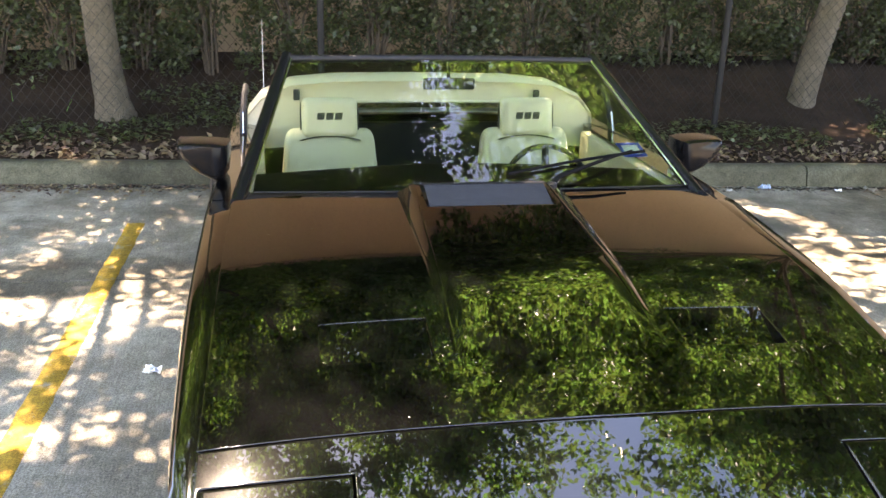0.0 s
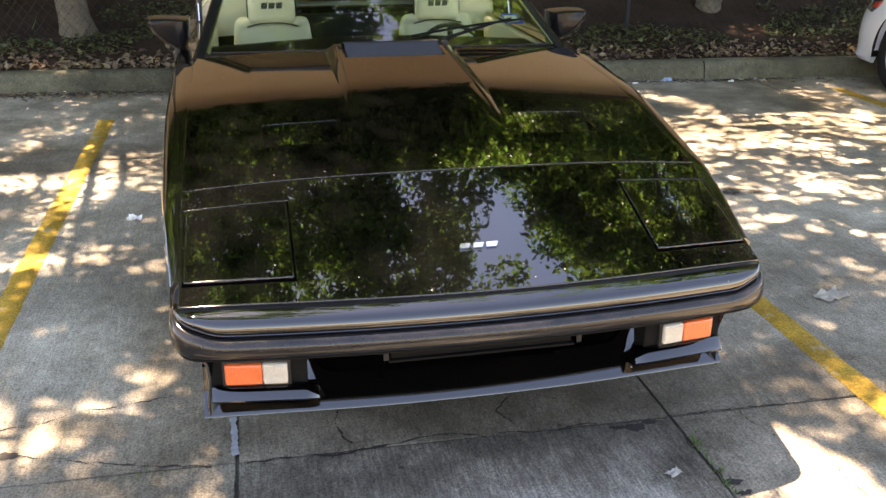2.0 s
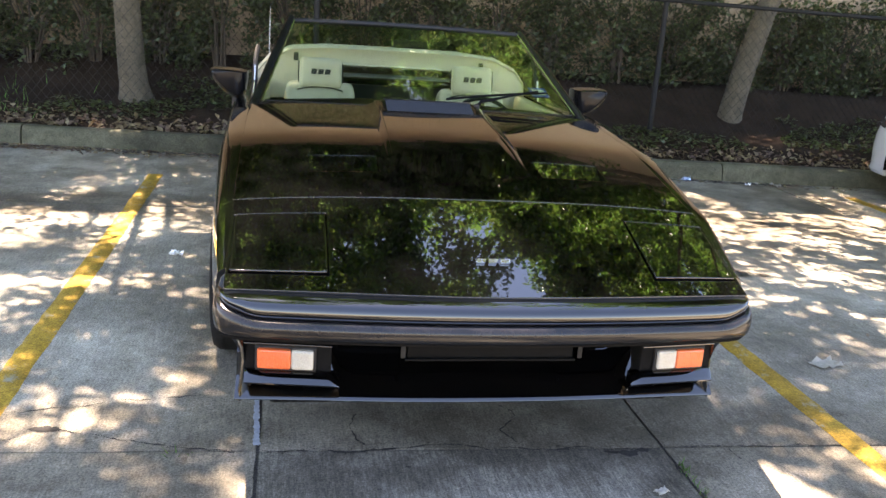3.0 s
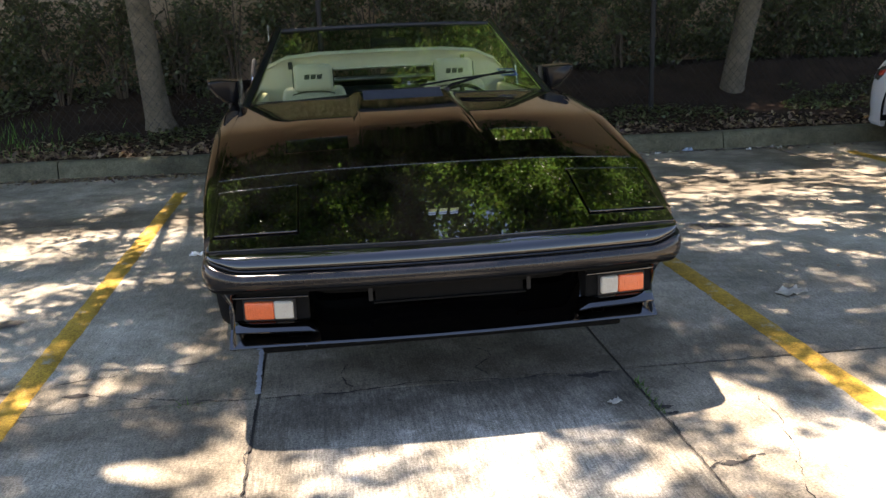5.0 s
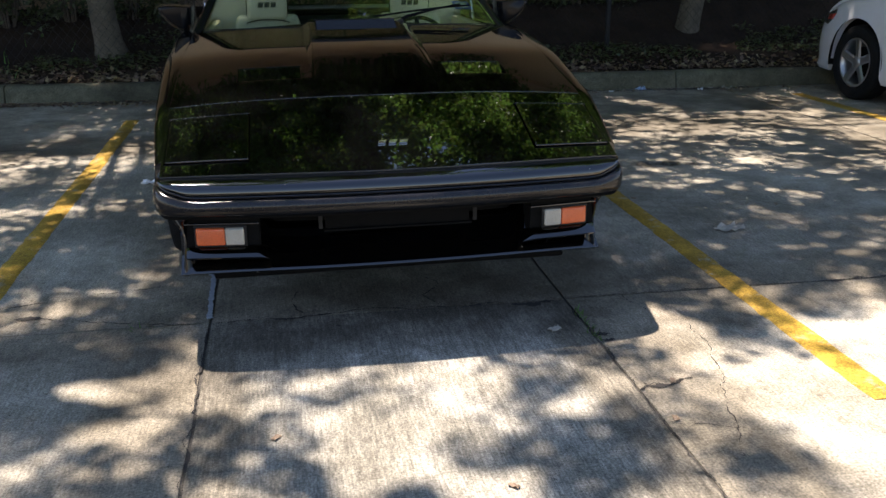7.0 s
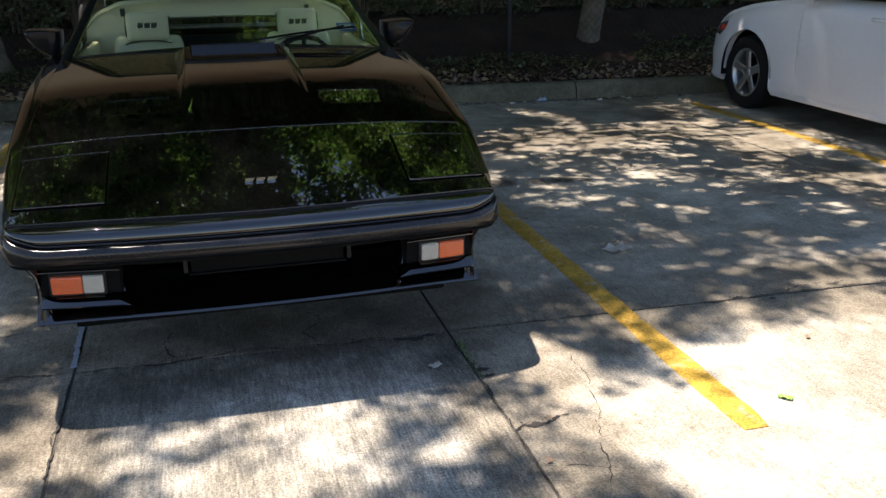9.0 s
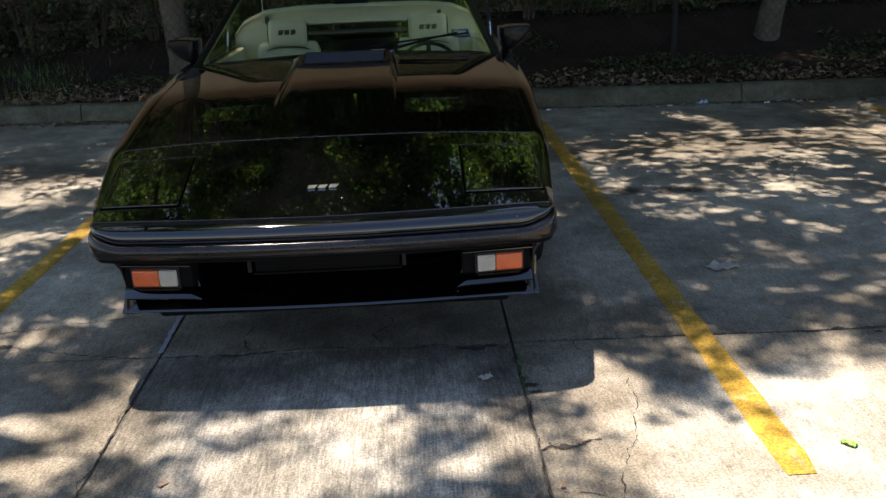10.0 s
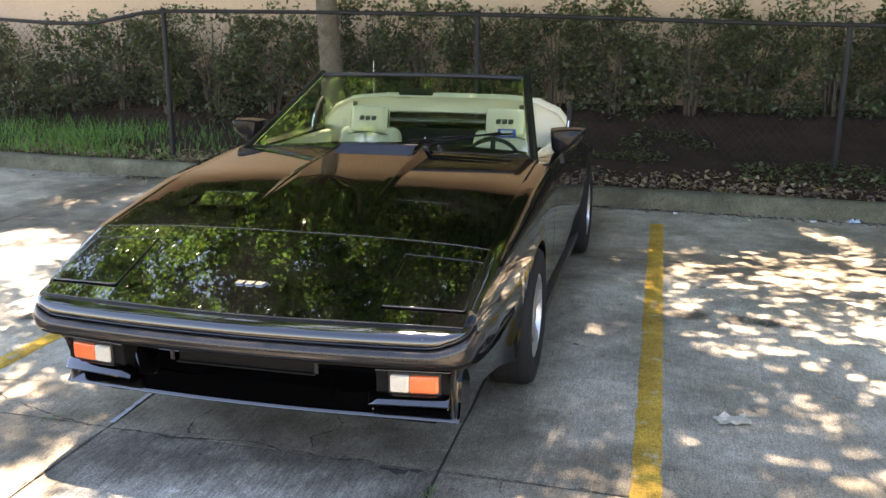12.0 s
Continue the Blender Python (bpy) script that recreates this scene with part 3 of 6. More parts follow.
stripe(1.385, -0.87, 4.42, 0.105, "worn yellow parking line painted on concrete")
stripe(-1.575, -1.6, 4.32, 0.105, "worn yellow parking line painted on concrete")
stripe(4.23, -1.5, 4.35, 0.105, "faded yellow parking line beside the white car")


def build_kerb():
    kerb = empty("kerb", (0, 5.13, 0))
    tagged(kerb, "low mossy concrete kerb stained green and black", "kerb", kind="structure")
    prof = [(0.0, -0.02), (0.022, 0.10), (0.035, 0.13), (0.06, 0.148), (0.09, 0.152), (0.17, 0.15), (0.185, 0.14), (0.19, 0.0)]
    x = -15.0
    while x < 16:
        x1 = x + 3.05
        bm = bmesh.new()
        rows = []
        for k in range(13):
            xx = x + 0.006 + (x1 - x - 0.012) * k / 12
            rows.append([bm.verts.new((xx, kerb_y(xx) + d + 0.004 * noise.noise((xx * 2, d * 9, z * 9)), z + 0.006 * noise.noise((xx * 3, d * 9, 5 + z * 9)))) for d, z in prof])
        for a, b in zip(rows, rows[1:]):
            for k in range(len(prof) - 1):
                bm.faces.new((a[k], a[k + 1], b[k + 1], b[k]))
        bm.faces.new(rows[0])
        bm.faces.new(rows[-1][::-1])
        ob = part("kerb_stone", bm, KERBM, kerb)
        ob.matrix_parent_inverse = kerb.matrix_world.inverted()
        x = x1


build_kerb()


def build_bed():
    bm = bmesh.new()
    xs = np.linspace(-15, 16, 125)
    ds = np.concatenate([np.linspace(0.18, 2.6, 26), [3.2, 4.0]])
    g = [[bm.verts.new((x, kerb_y(x) + d, bed_z(x, kerb_y(x) + d))) for d in ds] for x in xs]
    for i in range(len(xs) - 1):
        for j in range(len(ds) - 1):
            bm.faces.new((g[i][j], g[i + 1][j], g[i + 1][j + 1], g[i][j + 1]))
    ob = part("planting_bed", bm, SOIL)
    tagged(ob, "dark mulched planting bed rising to the hedge", "planting bed", kind="structure")


build_bed()


def build_wall():
    bm = bmesh.new()
    box(bm, -17, 18, 7.95, 8.25, 0.0, 4.7)
    w = part("wall_north", bm, WALLM)
    tagged(w, "plain beige stucco building wall behind the hedge", "wall", kind="structure")
    bm = boxed(-17, 18, 7.85, 8.35, 4.7, 4.84, 0.02)
    part("coping", bm, WALLM, w)


build_wall()


# ---------------------------------------------------------------- fence
def rail_z(x):
    return FENCE_TOP(x)


FENCE_TOP = spline([(-10.5, 1.72), (-7.05, 1.70), (-5.8, 1.60), (-4.65, 1.545), (-3.68, 1.672), (-0.375, 1.64), (2.9, 1.556), (6.2, 1.53), (9.5, 1.5)])
FENCE_Y = 5.74


def build_fence():
    fence = empty("chain_link_fence", (0, FENCE_Y, 0.2))
    tagged(fence, "black chain-link fence with a bent top rail", "fence")
    inv = fence.matrix_world.inverted()
    for x in (-10.3, -7.05, -3.68, -0.375, 2.9, 6.2, 9.45):
        bm = bmesh.new()
        zt = rail_z(x)
        tube(bm, [(x, FENCE_Y, 0.1), (x, FENCE_Y, zt - 0.02)], 0.026, 12)
        lathe(bm, [(0.031, zt - 0.03), (0.031, zt + 0.02), (0.022, zt + 0.035), (0.002, zt + 0.04)], (x, FENCE_Y, 0), "z", 12)
        part("post", bm, FENCEM, fence).matrix_parent_inverse = inv
    for lo, hi in ((-10.3, -7.05), (-7.05, -3.68), (-3.68, -0.375), (-0.375, 2.9), (2.9, 6.2), (6.2, 9.45)):
        bm = bmesh.new()
        tube(bm, [(x, FENCE_Y - 0.02, rail_z(x)) for x in np.linspace(lo, hi, 14)], 0.02, 10)
        part("top_rail", bm, FENCEM, fence).matrix_parent_inverse = inv
    # woven wire: two families of slanting strands
    verts, faces = [], []

    def strand(p, q, r):
        p, q = Vector(p), Vector(q)
        d = (q - p).normalized()
        s = d.cross(Vector((0, 1, 0))).normalized()
        o = len(verts)
        for c in (p, q):
            for k in range(3):
                a = 2 * math.pi * k / 3
                verts.append(c + r * (math.cos(a) * s + math.sin(a) * Vector((0, 1, 0))))
        for k in range(3):
            faces.append((o + k, o + (k + 1) % 3, o + 3 + (k + 1) % 3, o + 3 + k))

    pitch, lo, x0, x1 = 0.078, 0.30, -10.3, 9.45
    n = int((x1 - x0 + 1.5) / pitch)
    for s in (-1, 1):
        for k in range(n):
            xa = (x0 - 1.4 + k * pitch) if s > 0 else (x1 + 1.4 - k * pitch)
            pts = []
            steps = 8
            for m in range(steps + 1):
                h = m / steps
                x = xa + s * h * 1.12
                zt = rail_z(min(max(x, x0), x1))
                pts.append((x, FENCE_Y + 0.03 + 0.004 * s * math.sin(m * 2.0), lo + (zt + 0.03 - lo) * h))
            for p, q in zip(pts, pts[1:]):
                if x0 <= p[0] <= x1 and x0 <= q[0] <= x1:
                    strand(p, q, 0.0017)
    me = quads_mesh("wire_mesh", verts, faces, FENCEM)
    ob = part("wire_mesh", me, FENCEM, fence, "black vinyl diamond wire mesh")
    ob.matrix_parent_inverse = inv
    tagged(ob, kind="stuff")


build_fence()


# ---------------------------------------------------------------- trees and hedge
def build_tree(base, path, radii, crown, clumps, per, label, seed, leaf=0.07, gap=None, spread=(0.28, 0.62), boughs=()):
    """A tree: a tapered leaning trunk, limbs that run into the crown, and a crown of leaf clumps."""
    rng = np.random.default_rng(seed)
    root = empty("tree", base)
    tagged(root, label, "tree", "oak trees")
    inv = root.matrix_world.inverted()
    bm = bmesh.new()
    f = [spline([(p[2], p[k]) for p in path]) for k in (0, 1)]
    fr = spline([(p[2], r) for p, r in zip(path, radii)])
    zs = np.linspace(path[0][2], path[-1][2], 34)
    n = 18
    rings = []
    for z in zs:
        ring = []
        for k in range(n):
            a = 2 * math.pi * k / n
            r = fr(z) * (1 + 0.07 * noise.noise((math.cos(a) * 2, math.sin(a) * 2, z * 2 + seed)) + 0.03 * noise.noise((math.cos(a) * 6, math.sin(a) * 6, z * 7 + seed)))
            ring.append(bm.verts.new((f[0](z) + r * math.cos(a), f[1](z) + r * math.sin(a), z)))
        rings.append(ring)
    for a, b in zip(rings, rings[1:]):
        for k in range(n):
            bm.faces.new((a[k], a[(k + 1) % n], b[(k + 1) % n], b[k]))
    bm.faces.new(rings[-1])
    part("trunk", bm, BARK, root, angle=60).matrix_parent_inverse = inv
    (cx, cy, cz), (rx, ry, rz) = crown
    cents = []
    while clumps:
        p = rng.uniform(-1, 1, 3)
        q = np.linalg.norm(p)
        if q > 1 or q < 0.25 or (p[2] < -0.2 and q < 0.6):
            continue
        clumps -= 1
        c = np.array([cx + p[0] * rx, cy + p[1] * ry, cz + p[2] * rz])
        if not (gap and gap(c, rng)):
            cents.append(c)
    for (x0, x1), (y0, y1), (z0, z1), many in boughs:
        while many:
            c = np.array([rng.uniform(x0, x1), rng.uniform(y0, y1), rng.uniform(z0, z1)])
            if noise.noise((c[0] * 1.7, c[1] * 1.7, 3.0)) + 0.5 * noise.noise((c[0] * 4.5, c[1] * 4.5, 8.0)) > -0.12:
                cents.append(c)
                many -= 1
    cents = np.array(cents)
    # limbs
    top = Vector(path[-1])
    order = rng.permutation(len(cents))
    for k in order[:9]:
        e = Vector(cents[k])
        m = top.lerp(e, 0.5) + Vector(rng.normal(size=3) * 0.5) + Vector((0, 0, 0.3))
        pts = [top.lerp(m, t) * (1 - t) + m.lerp(e, t) * t for t in np.linspace(0, 1, 9)]
        bm = bmesh.new()
        tube(bm, pts, list(np.linspace(radii[-1] * 0.5, 0.012, 9)), 7)
        part("limb", bm, BARK, root).matrix_parent_inverse = inv
    tw = bmesh.new()
    for k in order[9:100]:
        e = Vector(cents[k])
        near = Vector(cents[order[:9]][np.argmin(np.linalg.norm(cents[order[:9]] - cents[k], axis=1))])
        if (near - e).length > 1.5:
            continue
        mid = near.lerp(e, 0.5) + Vector(rng.normal(size=3) * 0.15)
        tube(tw, [near, mid, e], [0.02, 0.014, 0.006], 5, cap=False)
    tob = part("twigs", tw, BARK, root)
    tob.matrix_parent_inverse = inv
    tagged(tob, kind="stuff")
    pts = []
    for c in cents:
        r = rng.uniform(*spread)
        d = rng.normal(size=(per, 3))
        d /= np.linalg.norm(d, axis=1)[:, None]
        rr = r * rng.uniform(0.2, 1, per) ** 0.6
        q = c + d * rr[:, None] * np.array([1.15, 1.15, 0.6])
        pts.append(q)
    pts = np.concatenate(pts)
    # leaves removed where the ground is meant to be sunlit
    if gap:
        pts = pts[clear_of_spots(pts)]
    me = leaf_mesh("crown", pts, leaf, LEAF, rng, flat=0.35, aspect=0.5)
    part("crown", me, LEAF, root, "dense green oak leaves with gaps of sky").matrix_parent_inverse = inv


# clumps and leaves cut away along the sun's line, to light chosen ground spots
SUN_PATCH_CUTS = [(2.45, -0.85, 0.75, 0.42), (3.3, -1.3, 0.9, 0.45), (2.4, 3.3, 0.9, 0.35)]
SUN_SPOT_CUTS = [(-0.17, -0.85, 0.17, 0.25), (0.08, -1.13, 0.15, 0.14), (-0.96, -0.36, 0.17, 0.09), (-0.90, -0.62, 0.15, 0.07), (-0.66, -0.43, 0.07, 0.13), (0.95, -0.35, 0.13, 0.30),
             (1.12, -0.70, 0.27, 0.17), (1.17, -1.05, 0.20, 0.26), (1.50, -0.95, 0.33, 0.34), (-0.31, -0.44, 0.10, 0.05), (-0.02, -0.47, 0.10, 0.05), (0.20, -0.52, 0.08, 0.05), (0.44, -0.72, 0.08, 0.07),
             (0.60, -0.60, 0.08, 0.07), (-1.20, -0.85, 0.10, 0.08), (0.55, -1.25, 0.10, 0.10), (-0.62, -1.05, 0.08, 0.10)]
NOSE_GLINT_CUTS = [(-0.56, 0.05, 0.24, 0.28), (0.80, -0.24, 0.20, 0.15)]


def clear_of_spots(q):
    """Which leaf places q to keep when chosen sun spots are cut out, ragged at their rims."""
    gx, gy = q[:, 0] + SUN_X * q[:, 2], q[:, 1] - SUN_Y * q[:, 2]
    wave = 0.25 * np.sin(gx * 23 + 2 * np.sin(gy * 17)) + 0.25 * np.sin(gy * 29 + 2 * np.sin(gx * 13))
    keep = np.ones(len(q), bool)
    for sx, sy, rx, ry in SUN_SPOT_CUTS:
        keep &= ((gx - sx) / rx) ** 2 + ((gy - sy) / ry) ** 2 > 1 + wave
    # random holes cut to dapple the bay beside the car, thickest along the shade line near the kerb
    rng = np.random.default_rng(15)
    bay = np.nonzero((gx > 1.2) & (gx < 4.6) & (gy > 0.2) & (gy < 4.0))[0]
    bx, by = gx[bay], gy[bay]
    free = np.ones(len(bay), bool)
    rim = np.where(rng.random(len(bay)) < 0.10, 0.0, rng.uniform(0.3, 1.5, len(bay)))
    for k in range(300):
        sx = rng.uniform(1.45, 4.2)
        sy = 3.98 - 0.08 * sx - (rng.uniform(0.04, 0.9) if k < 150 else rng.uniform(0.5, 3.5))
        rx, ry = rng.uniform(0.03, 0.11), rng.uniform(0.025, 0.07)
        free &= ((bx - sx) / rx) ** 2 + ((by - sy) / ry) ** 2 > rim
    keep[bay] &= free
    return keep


def cut_for_light(c, rng):
    """Whether a clump is left out of the unseen canopy, to place sun patches and reflections."""
    x, y, z = c
    gx, gy = x + SUN_X * z, y - SUN_Y * z
    fine = 0.6 * noise.noise((gx * 2.2, gy * 2.2, 4.0)) + 0.75 * noise.noise((gx * 5.0, gy * 5.0, 9.0))
    for sx, sy, rx, ry in NOSE_GLINT_CUTS:
        if ((gx - sx) / rx) ** 2 + ((gy - sy) / ry) ** 2 < 1:
            return True
    if ((x - 0.2) / 1.0) ** 2 + ((y - 0.3) / 0.5) ** 2 < 1:
        return rng.random() < 0.85
    for sx, sy, rx, ry in SUN_PATCH_CUTS:
        if ((gx - sx) / rx) ** 2 + ((gy - sy) / ry) ** 2 < 1:
            return rng.random() < 0.97
    u, v = x - 0.38 * (z - 4.5), y - 0.46 * (z - 4.5)
    if ((u - 1.5) / 0.28) ** 2 + ((v - 1.35) / 0.70) ** 2 < 1:
        return True
    # clumps kept so that the middle of the nose reflects leaves, not sky
    u, v = x - 0.28 * (z - 4.5), y - 0.5 * (z - 4.5)
    if -0.35 < u < 1.0 and 1.85 < v < 2.75:
        return fine < -0.3
    if 2.5 < x - 0.57 * (z - 5) < 3.2 and 2.5 < y - 0.55 * (z - 5) < 3.8:
        return False
    # the crowns are cut back so that the bonnet reflects the wall
    if y > 4.5 and z < 0.9 + 0.56 * (y - 1.05):
        return True
    # the high crowns are cut away to let sun onto the low boughs
    if 2.2 < gx < 3.4 and 0.9 < gy < (5.7 if gx < 2.9 else 3.8):
        return True
    if -2.6 < x < 1.0 and 1.9 < y < 3.7:
        return x > 0.6 and fine < 0.15
    if -2.6 < x < 0.2 and 1.9 < y < 5.4:
        return False
    if y > 5.6:
        return False
    # clumps kept to shade the strip before the car
    if -0.62 < gx < 0.66 and -0.64 < gy < -0.26:
        return fine < 0.04
    n = noise.noise((gx * 1.3, gy * 1.3, 7.0)) + 0.7 * noise.noise((gx * 3.2, gy * 3.2, 2.0))
    if gy < -0.3:
        return fine < 0.24 if gx > 1.2 else fine + 0.4 * n < -0.06
    if gx > 3.7 and gy > 3.0 or gy > 3.9 or gx < 0 and gy > 3.1:
        return False
    if gx > 4.4:
        return fine < -0.25
    if gx > 1.2:
        return fine < (0.24 if gy < 2.4 else 0.30)
    return (fine + 0.3 * n < 0.03) if gx < -0.9 else n < (0.0 if gy > 2.0 else 0.12)


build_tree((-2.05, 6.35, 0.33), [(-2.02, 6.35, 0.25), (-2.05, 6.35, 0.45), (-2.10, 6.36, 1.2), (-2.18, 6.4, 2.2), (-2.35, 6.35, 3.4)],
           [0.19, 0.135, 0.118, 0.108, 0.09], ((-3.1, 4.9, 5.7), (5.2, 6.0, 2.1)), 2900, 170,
           "slender grey-barked oak growing in dark mulch behind the kerb", 3, gap=cut_for_light, spread=(0.15, 0.36))
# boughs: low leaf clumps added out of view, as lit foliage for the car's reflections
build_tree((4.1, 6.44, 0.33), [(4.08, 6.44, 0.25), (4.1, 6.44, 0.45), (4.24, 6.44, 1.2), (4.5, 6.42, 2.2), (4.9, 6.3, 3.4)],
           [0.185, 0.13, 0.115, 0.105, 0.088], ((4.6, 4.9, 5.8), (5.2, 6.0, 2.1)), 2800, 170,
           "leaning grey-barked oak growing in dark mulch behind the kerb", 5, gap=cut_for_light, spread=(0.15, 0.36), boughs=[((0.7, 2.55), (2.7, 5.2), (4.1, 4.7), 100), ((1.75, 3.5), (1.5, 2.8), (4.2, 4.9), 85), ((0.4, 2.6), (5.2, 7.2), (4.1, 4.9), 185)])
# unseen oaks added beyond the wall, to block the sky in the car's reflections
for k, (tx, ty) in enumerate([(-8.2, 11.5), (-4.4, 12.3), (-1.1, 11.5), (2.1, 12.3), (5.4, 11.6), (9.2, 12.2), (13.0, 11.2)]):
    build_tree((tx, ty, 0.0), [(tx, ty, -0.05), (tx, ty, 0.4), (tx + 0.1, ty, 1.6), (tx + 0.25, ty - 0.1, 3.2)],
               [0.22, 0.16, 0.14, 0.11], ((tx, ty - 0.3, 9.4), (3.6, 2.8, 6.4)), 400, 90,
               "unseen oak added behind the wall to block sky in reflections", 60 + k, leaf=0.24)


def build_shrub(x, y, w, h, seed, label):
    rng = np.random.default_rng(seed)
    z0 = bed_z(x, y)
    root = empty("shrub", (x, y, z0))
    tagged(root, label, "shrub", "hedge shrubs")
    inv = root.matrix_world.inverted()
    bm = bmesh.new()
    tips = []
    for k in range(9):
        a = rng.uniform(0, 2 * math.pi)
        r = rng.uniform(0.15, 0.9) * w / 2
        tip = (x + r * math.cos(a), y + r * 0.6 * math.sin(a), z0 + h * rng.uniform(0.6, 0.98))
        mid = (x + 0.35 * r * math.cos(a), y + 0.2 * r * math.sin(a), z0 + h * 0.4)
        tube(bm, [(x + 0.05 * math.cos(a), y + 0.05 * math.sin(a), z0 - 0.05), mid, tip], [0.014, 0.01, 0.004], 5, cap=False)
        tips.append(tip)
    part("branchwork", bm, STEM, root).matrix_parent_inverse = inv
    cl = []
    for k in range(58):
        u = rng.uniform(-1, 1, 3)
        cl.append((x + u[0] * w * 0.55, y + u[1] * 0.32, z0 + h * (0.04 + 0.96 * (0.5 + 0.5 * u[2]) ** 1.1), rng.uniform(0.09, 0.22)))
    pts = []
    for cx, cy, cz, r in cl:
        m = 62
        d = rng.normal(size=(m, 3))
        d /= np.linalg.norm(d, axis=1)[:, None]
        pts.append(np.array([cx, cy, cz]) + d * (r * rng.uniform(0.2, 1, m) ** 0.5)[:, None])
    me = leaf_mesh("foliage", np.concatenate(pts), 0.058, HEDGE, rng, flat=0.3, aspect=0.5)
    part("foliage", me, HEDGE, root).matrix_parent_inverse = inv


rs = np.random.default_rng(21)
x = -10.4
while x < 11:
    build_shrub(x, 7.3 + rs.uniform(-0.12, 0.12), rs.uniform(0.95, 1.25), rs.uniform(1.0, 1.22), int(rs.integers(1, 9999)), "loose dark green hedge shrub against the beige wall")
    x += rs.uniform(0.62, 0.85)


def build_litter():
    rng = np.random.default_rng(33)
    n = 9000
    x = rng.uniform(-11, 12, n)
    d = np.abs(rng.normal(0, 0.15, n)) + 0.2
    keep = (d < 0.62) & (rng.random(n) < np.clip(0.35 + 0.65 * np.array([noise.noise((a * 0.8, 0, 4)) for a in x]) + 0.35, 0.1, 1))
    x, d = x[keep], d[keep]
    y = np.array([kerb_y(a) for a in x]) + d
    z = np.array([bed_z(a, b) for a, b in zip(x, y)]) + rng.uniform(0.004, 0.03, len(x))
    me = leaf_mesh("leaf_litter", np.stack([x, y, z], 1), 0.06, DEADLEAF, rng, flat=0.55, aspect=0.55, fold=0.5)
    ob = part("leaf_litter", me, DEADLEAF)
    tagged(ob, "dry brown leaves and twigs lying along the kerb", "leaf litter", kind="stuff")
    m = 1300
    x = np.concatenate([rng.uniform(-11, 12, 800), rng.normal(-2.4, 0.8, 500)])
    y = np.array([kerb_y(a) for a in x]) - np.abs(rng.normal(0, 0.12, m)) - 0.01
    z = np.full(m, 0.008)
    me = leaf_mesh("gutter_leaves", np.stack([x, y, z], 1), 0.045, DEADLEAF, rng, flat=0.8, aspect=0.5, fold=0.4)
    ob = part("gutter_leaves", me, DEADLEAF)
    tagged(ob, "scattered dry leaves and dirt in the gutter", "leaf litter", kind="stuff")


build_litter()


def build_grass():
    rng = np.random.default_rng(44)
    n = 9000
    x = np.concatenate([rng.uniform(-11, -4.2, n), rng.normal(-3.6, 0.35, 700), rng.normal(-5.2, 0.6, 3000)])
    d = rng.uniform(0.2, 1.5, len(x))
    k = rng.random(len(x)) < np.clip(0.75 - 0.5 * (d - 0.2), 0.08, 1)
    x, d = x[k], d[k]
    y = np.array([kerb_y(a) for a in x]) + d
    z = np.array([bed_z(a, b) for a, b in zip(x, y)])
    h = rng.uniform(0.05, 0.17, len(x))
    a = rng.uniform(0, 2 * np.pi, len(x))
    lean = rng.uniform(0.2, 0.8, len(x)) * h
    b0 = np.stack([x - 0.004 * np.cos(a), y - 0.004 * np.sin(a), z], 1)
    b1 = np.stack([x + 0.004 * np.cos(a), y + 0.004 * np.sin(a), z], 1)
    tp = np.stack([x + lean * np.sin(a), y - lean * np.cos(a), z + h], 1)
    v = np.stack([b0, b1, tp], 1).reshape(-1, 3)
    f = [(3 * i, 3 * i + 1, 3 * i + 2) for i in range(len(x))]
    me = quads_mesh("grass", v, f, GRASS)
    ob = part("grass", me, GRASS)
    tagged(ob, "patchy green grass and weeds in the bed", "grass", kind="stuff")


build_grass()


def build_ground_cover():
    """Low broad-leaved weeds creeping over the mulch in patches."""
    rng = np.random.default_rng(58)
    x = rng.uniform(-3.4, 9.0, 15000)
    d = rng.uniform(0.38, 1.75, len(x))
    y = np.array([kerb_y(a) for a in x]) + d
    patch = np.array([noise.noise((a * 0.55, b * 0.9, 12.0)) + 0.5 * noise.noise((a * 2.1, b * 2.6, 2.0)) for a, b in zip(x, y)])
    k = patch > 0.02 + 0.25 * np.abs(d - 0.85)
    x, y = x[k], y[k]
    z = np.array([bed_z(a, b) for a, b in zip(x, y)]) + rng.uniform(0.005, 0.05, len(x))
    me = leaf_mesh("ground_cover", np.stack([x, y, z], 1), 0.05, HEDGE, rng, flat=0.6, aspect=0.55)
    ob = part("ground_cover", me, HEDGE)
    tagged(ob, "patchy dark green weeds creeping over the mulch", "weeds", kind="stuff")


build_ground_cover()


# ---------------------------------------------------------------- the black sports car
car = empty("sports_car", (0, 0, 0))
tagged(car, "glossy black wedge-shaped convertible with cream interior parked on concrete", "car")


def zn(y):
    t = y + 0.065
    return 0.603 + 0.352 * t - 0.014 * t * t


def bonnet_slope(y):
    """Steady behind the shut line, then easing off to the flatter rear half."""
    t = min(1.0, max(0.0, (y - 0.80) / 0.32))
    return 0.184 - 0.108 * t * t * (3 - 2 * t)


BONNET_Y = np.linspace(0.367, 1.70, 268)
BONNET_Z = 0.752 + np.concatenate([[0.0], np.cumsum([0.005 * bonnet_slope(y + 0.0025) for y in BONNET_Y[:-1]])])


def zb(y):
    return float(np.interp(y, BONNET_Y, BONNET_Z))


def crown(x):
    return 0.025 * (1 - min(1.0, abs(x) / 0.8) ** 3)


def nose_y(x):
    return -0.065 - 0.06 * (1 - min(1.0, abs(x) / 0.8) ** 2)


SHUT = 0.367
SEAM = 0.783
BONNET_END = 1.56


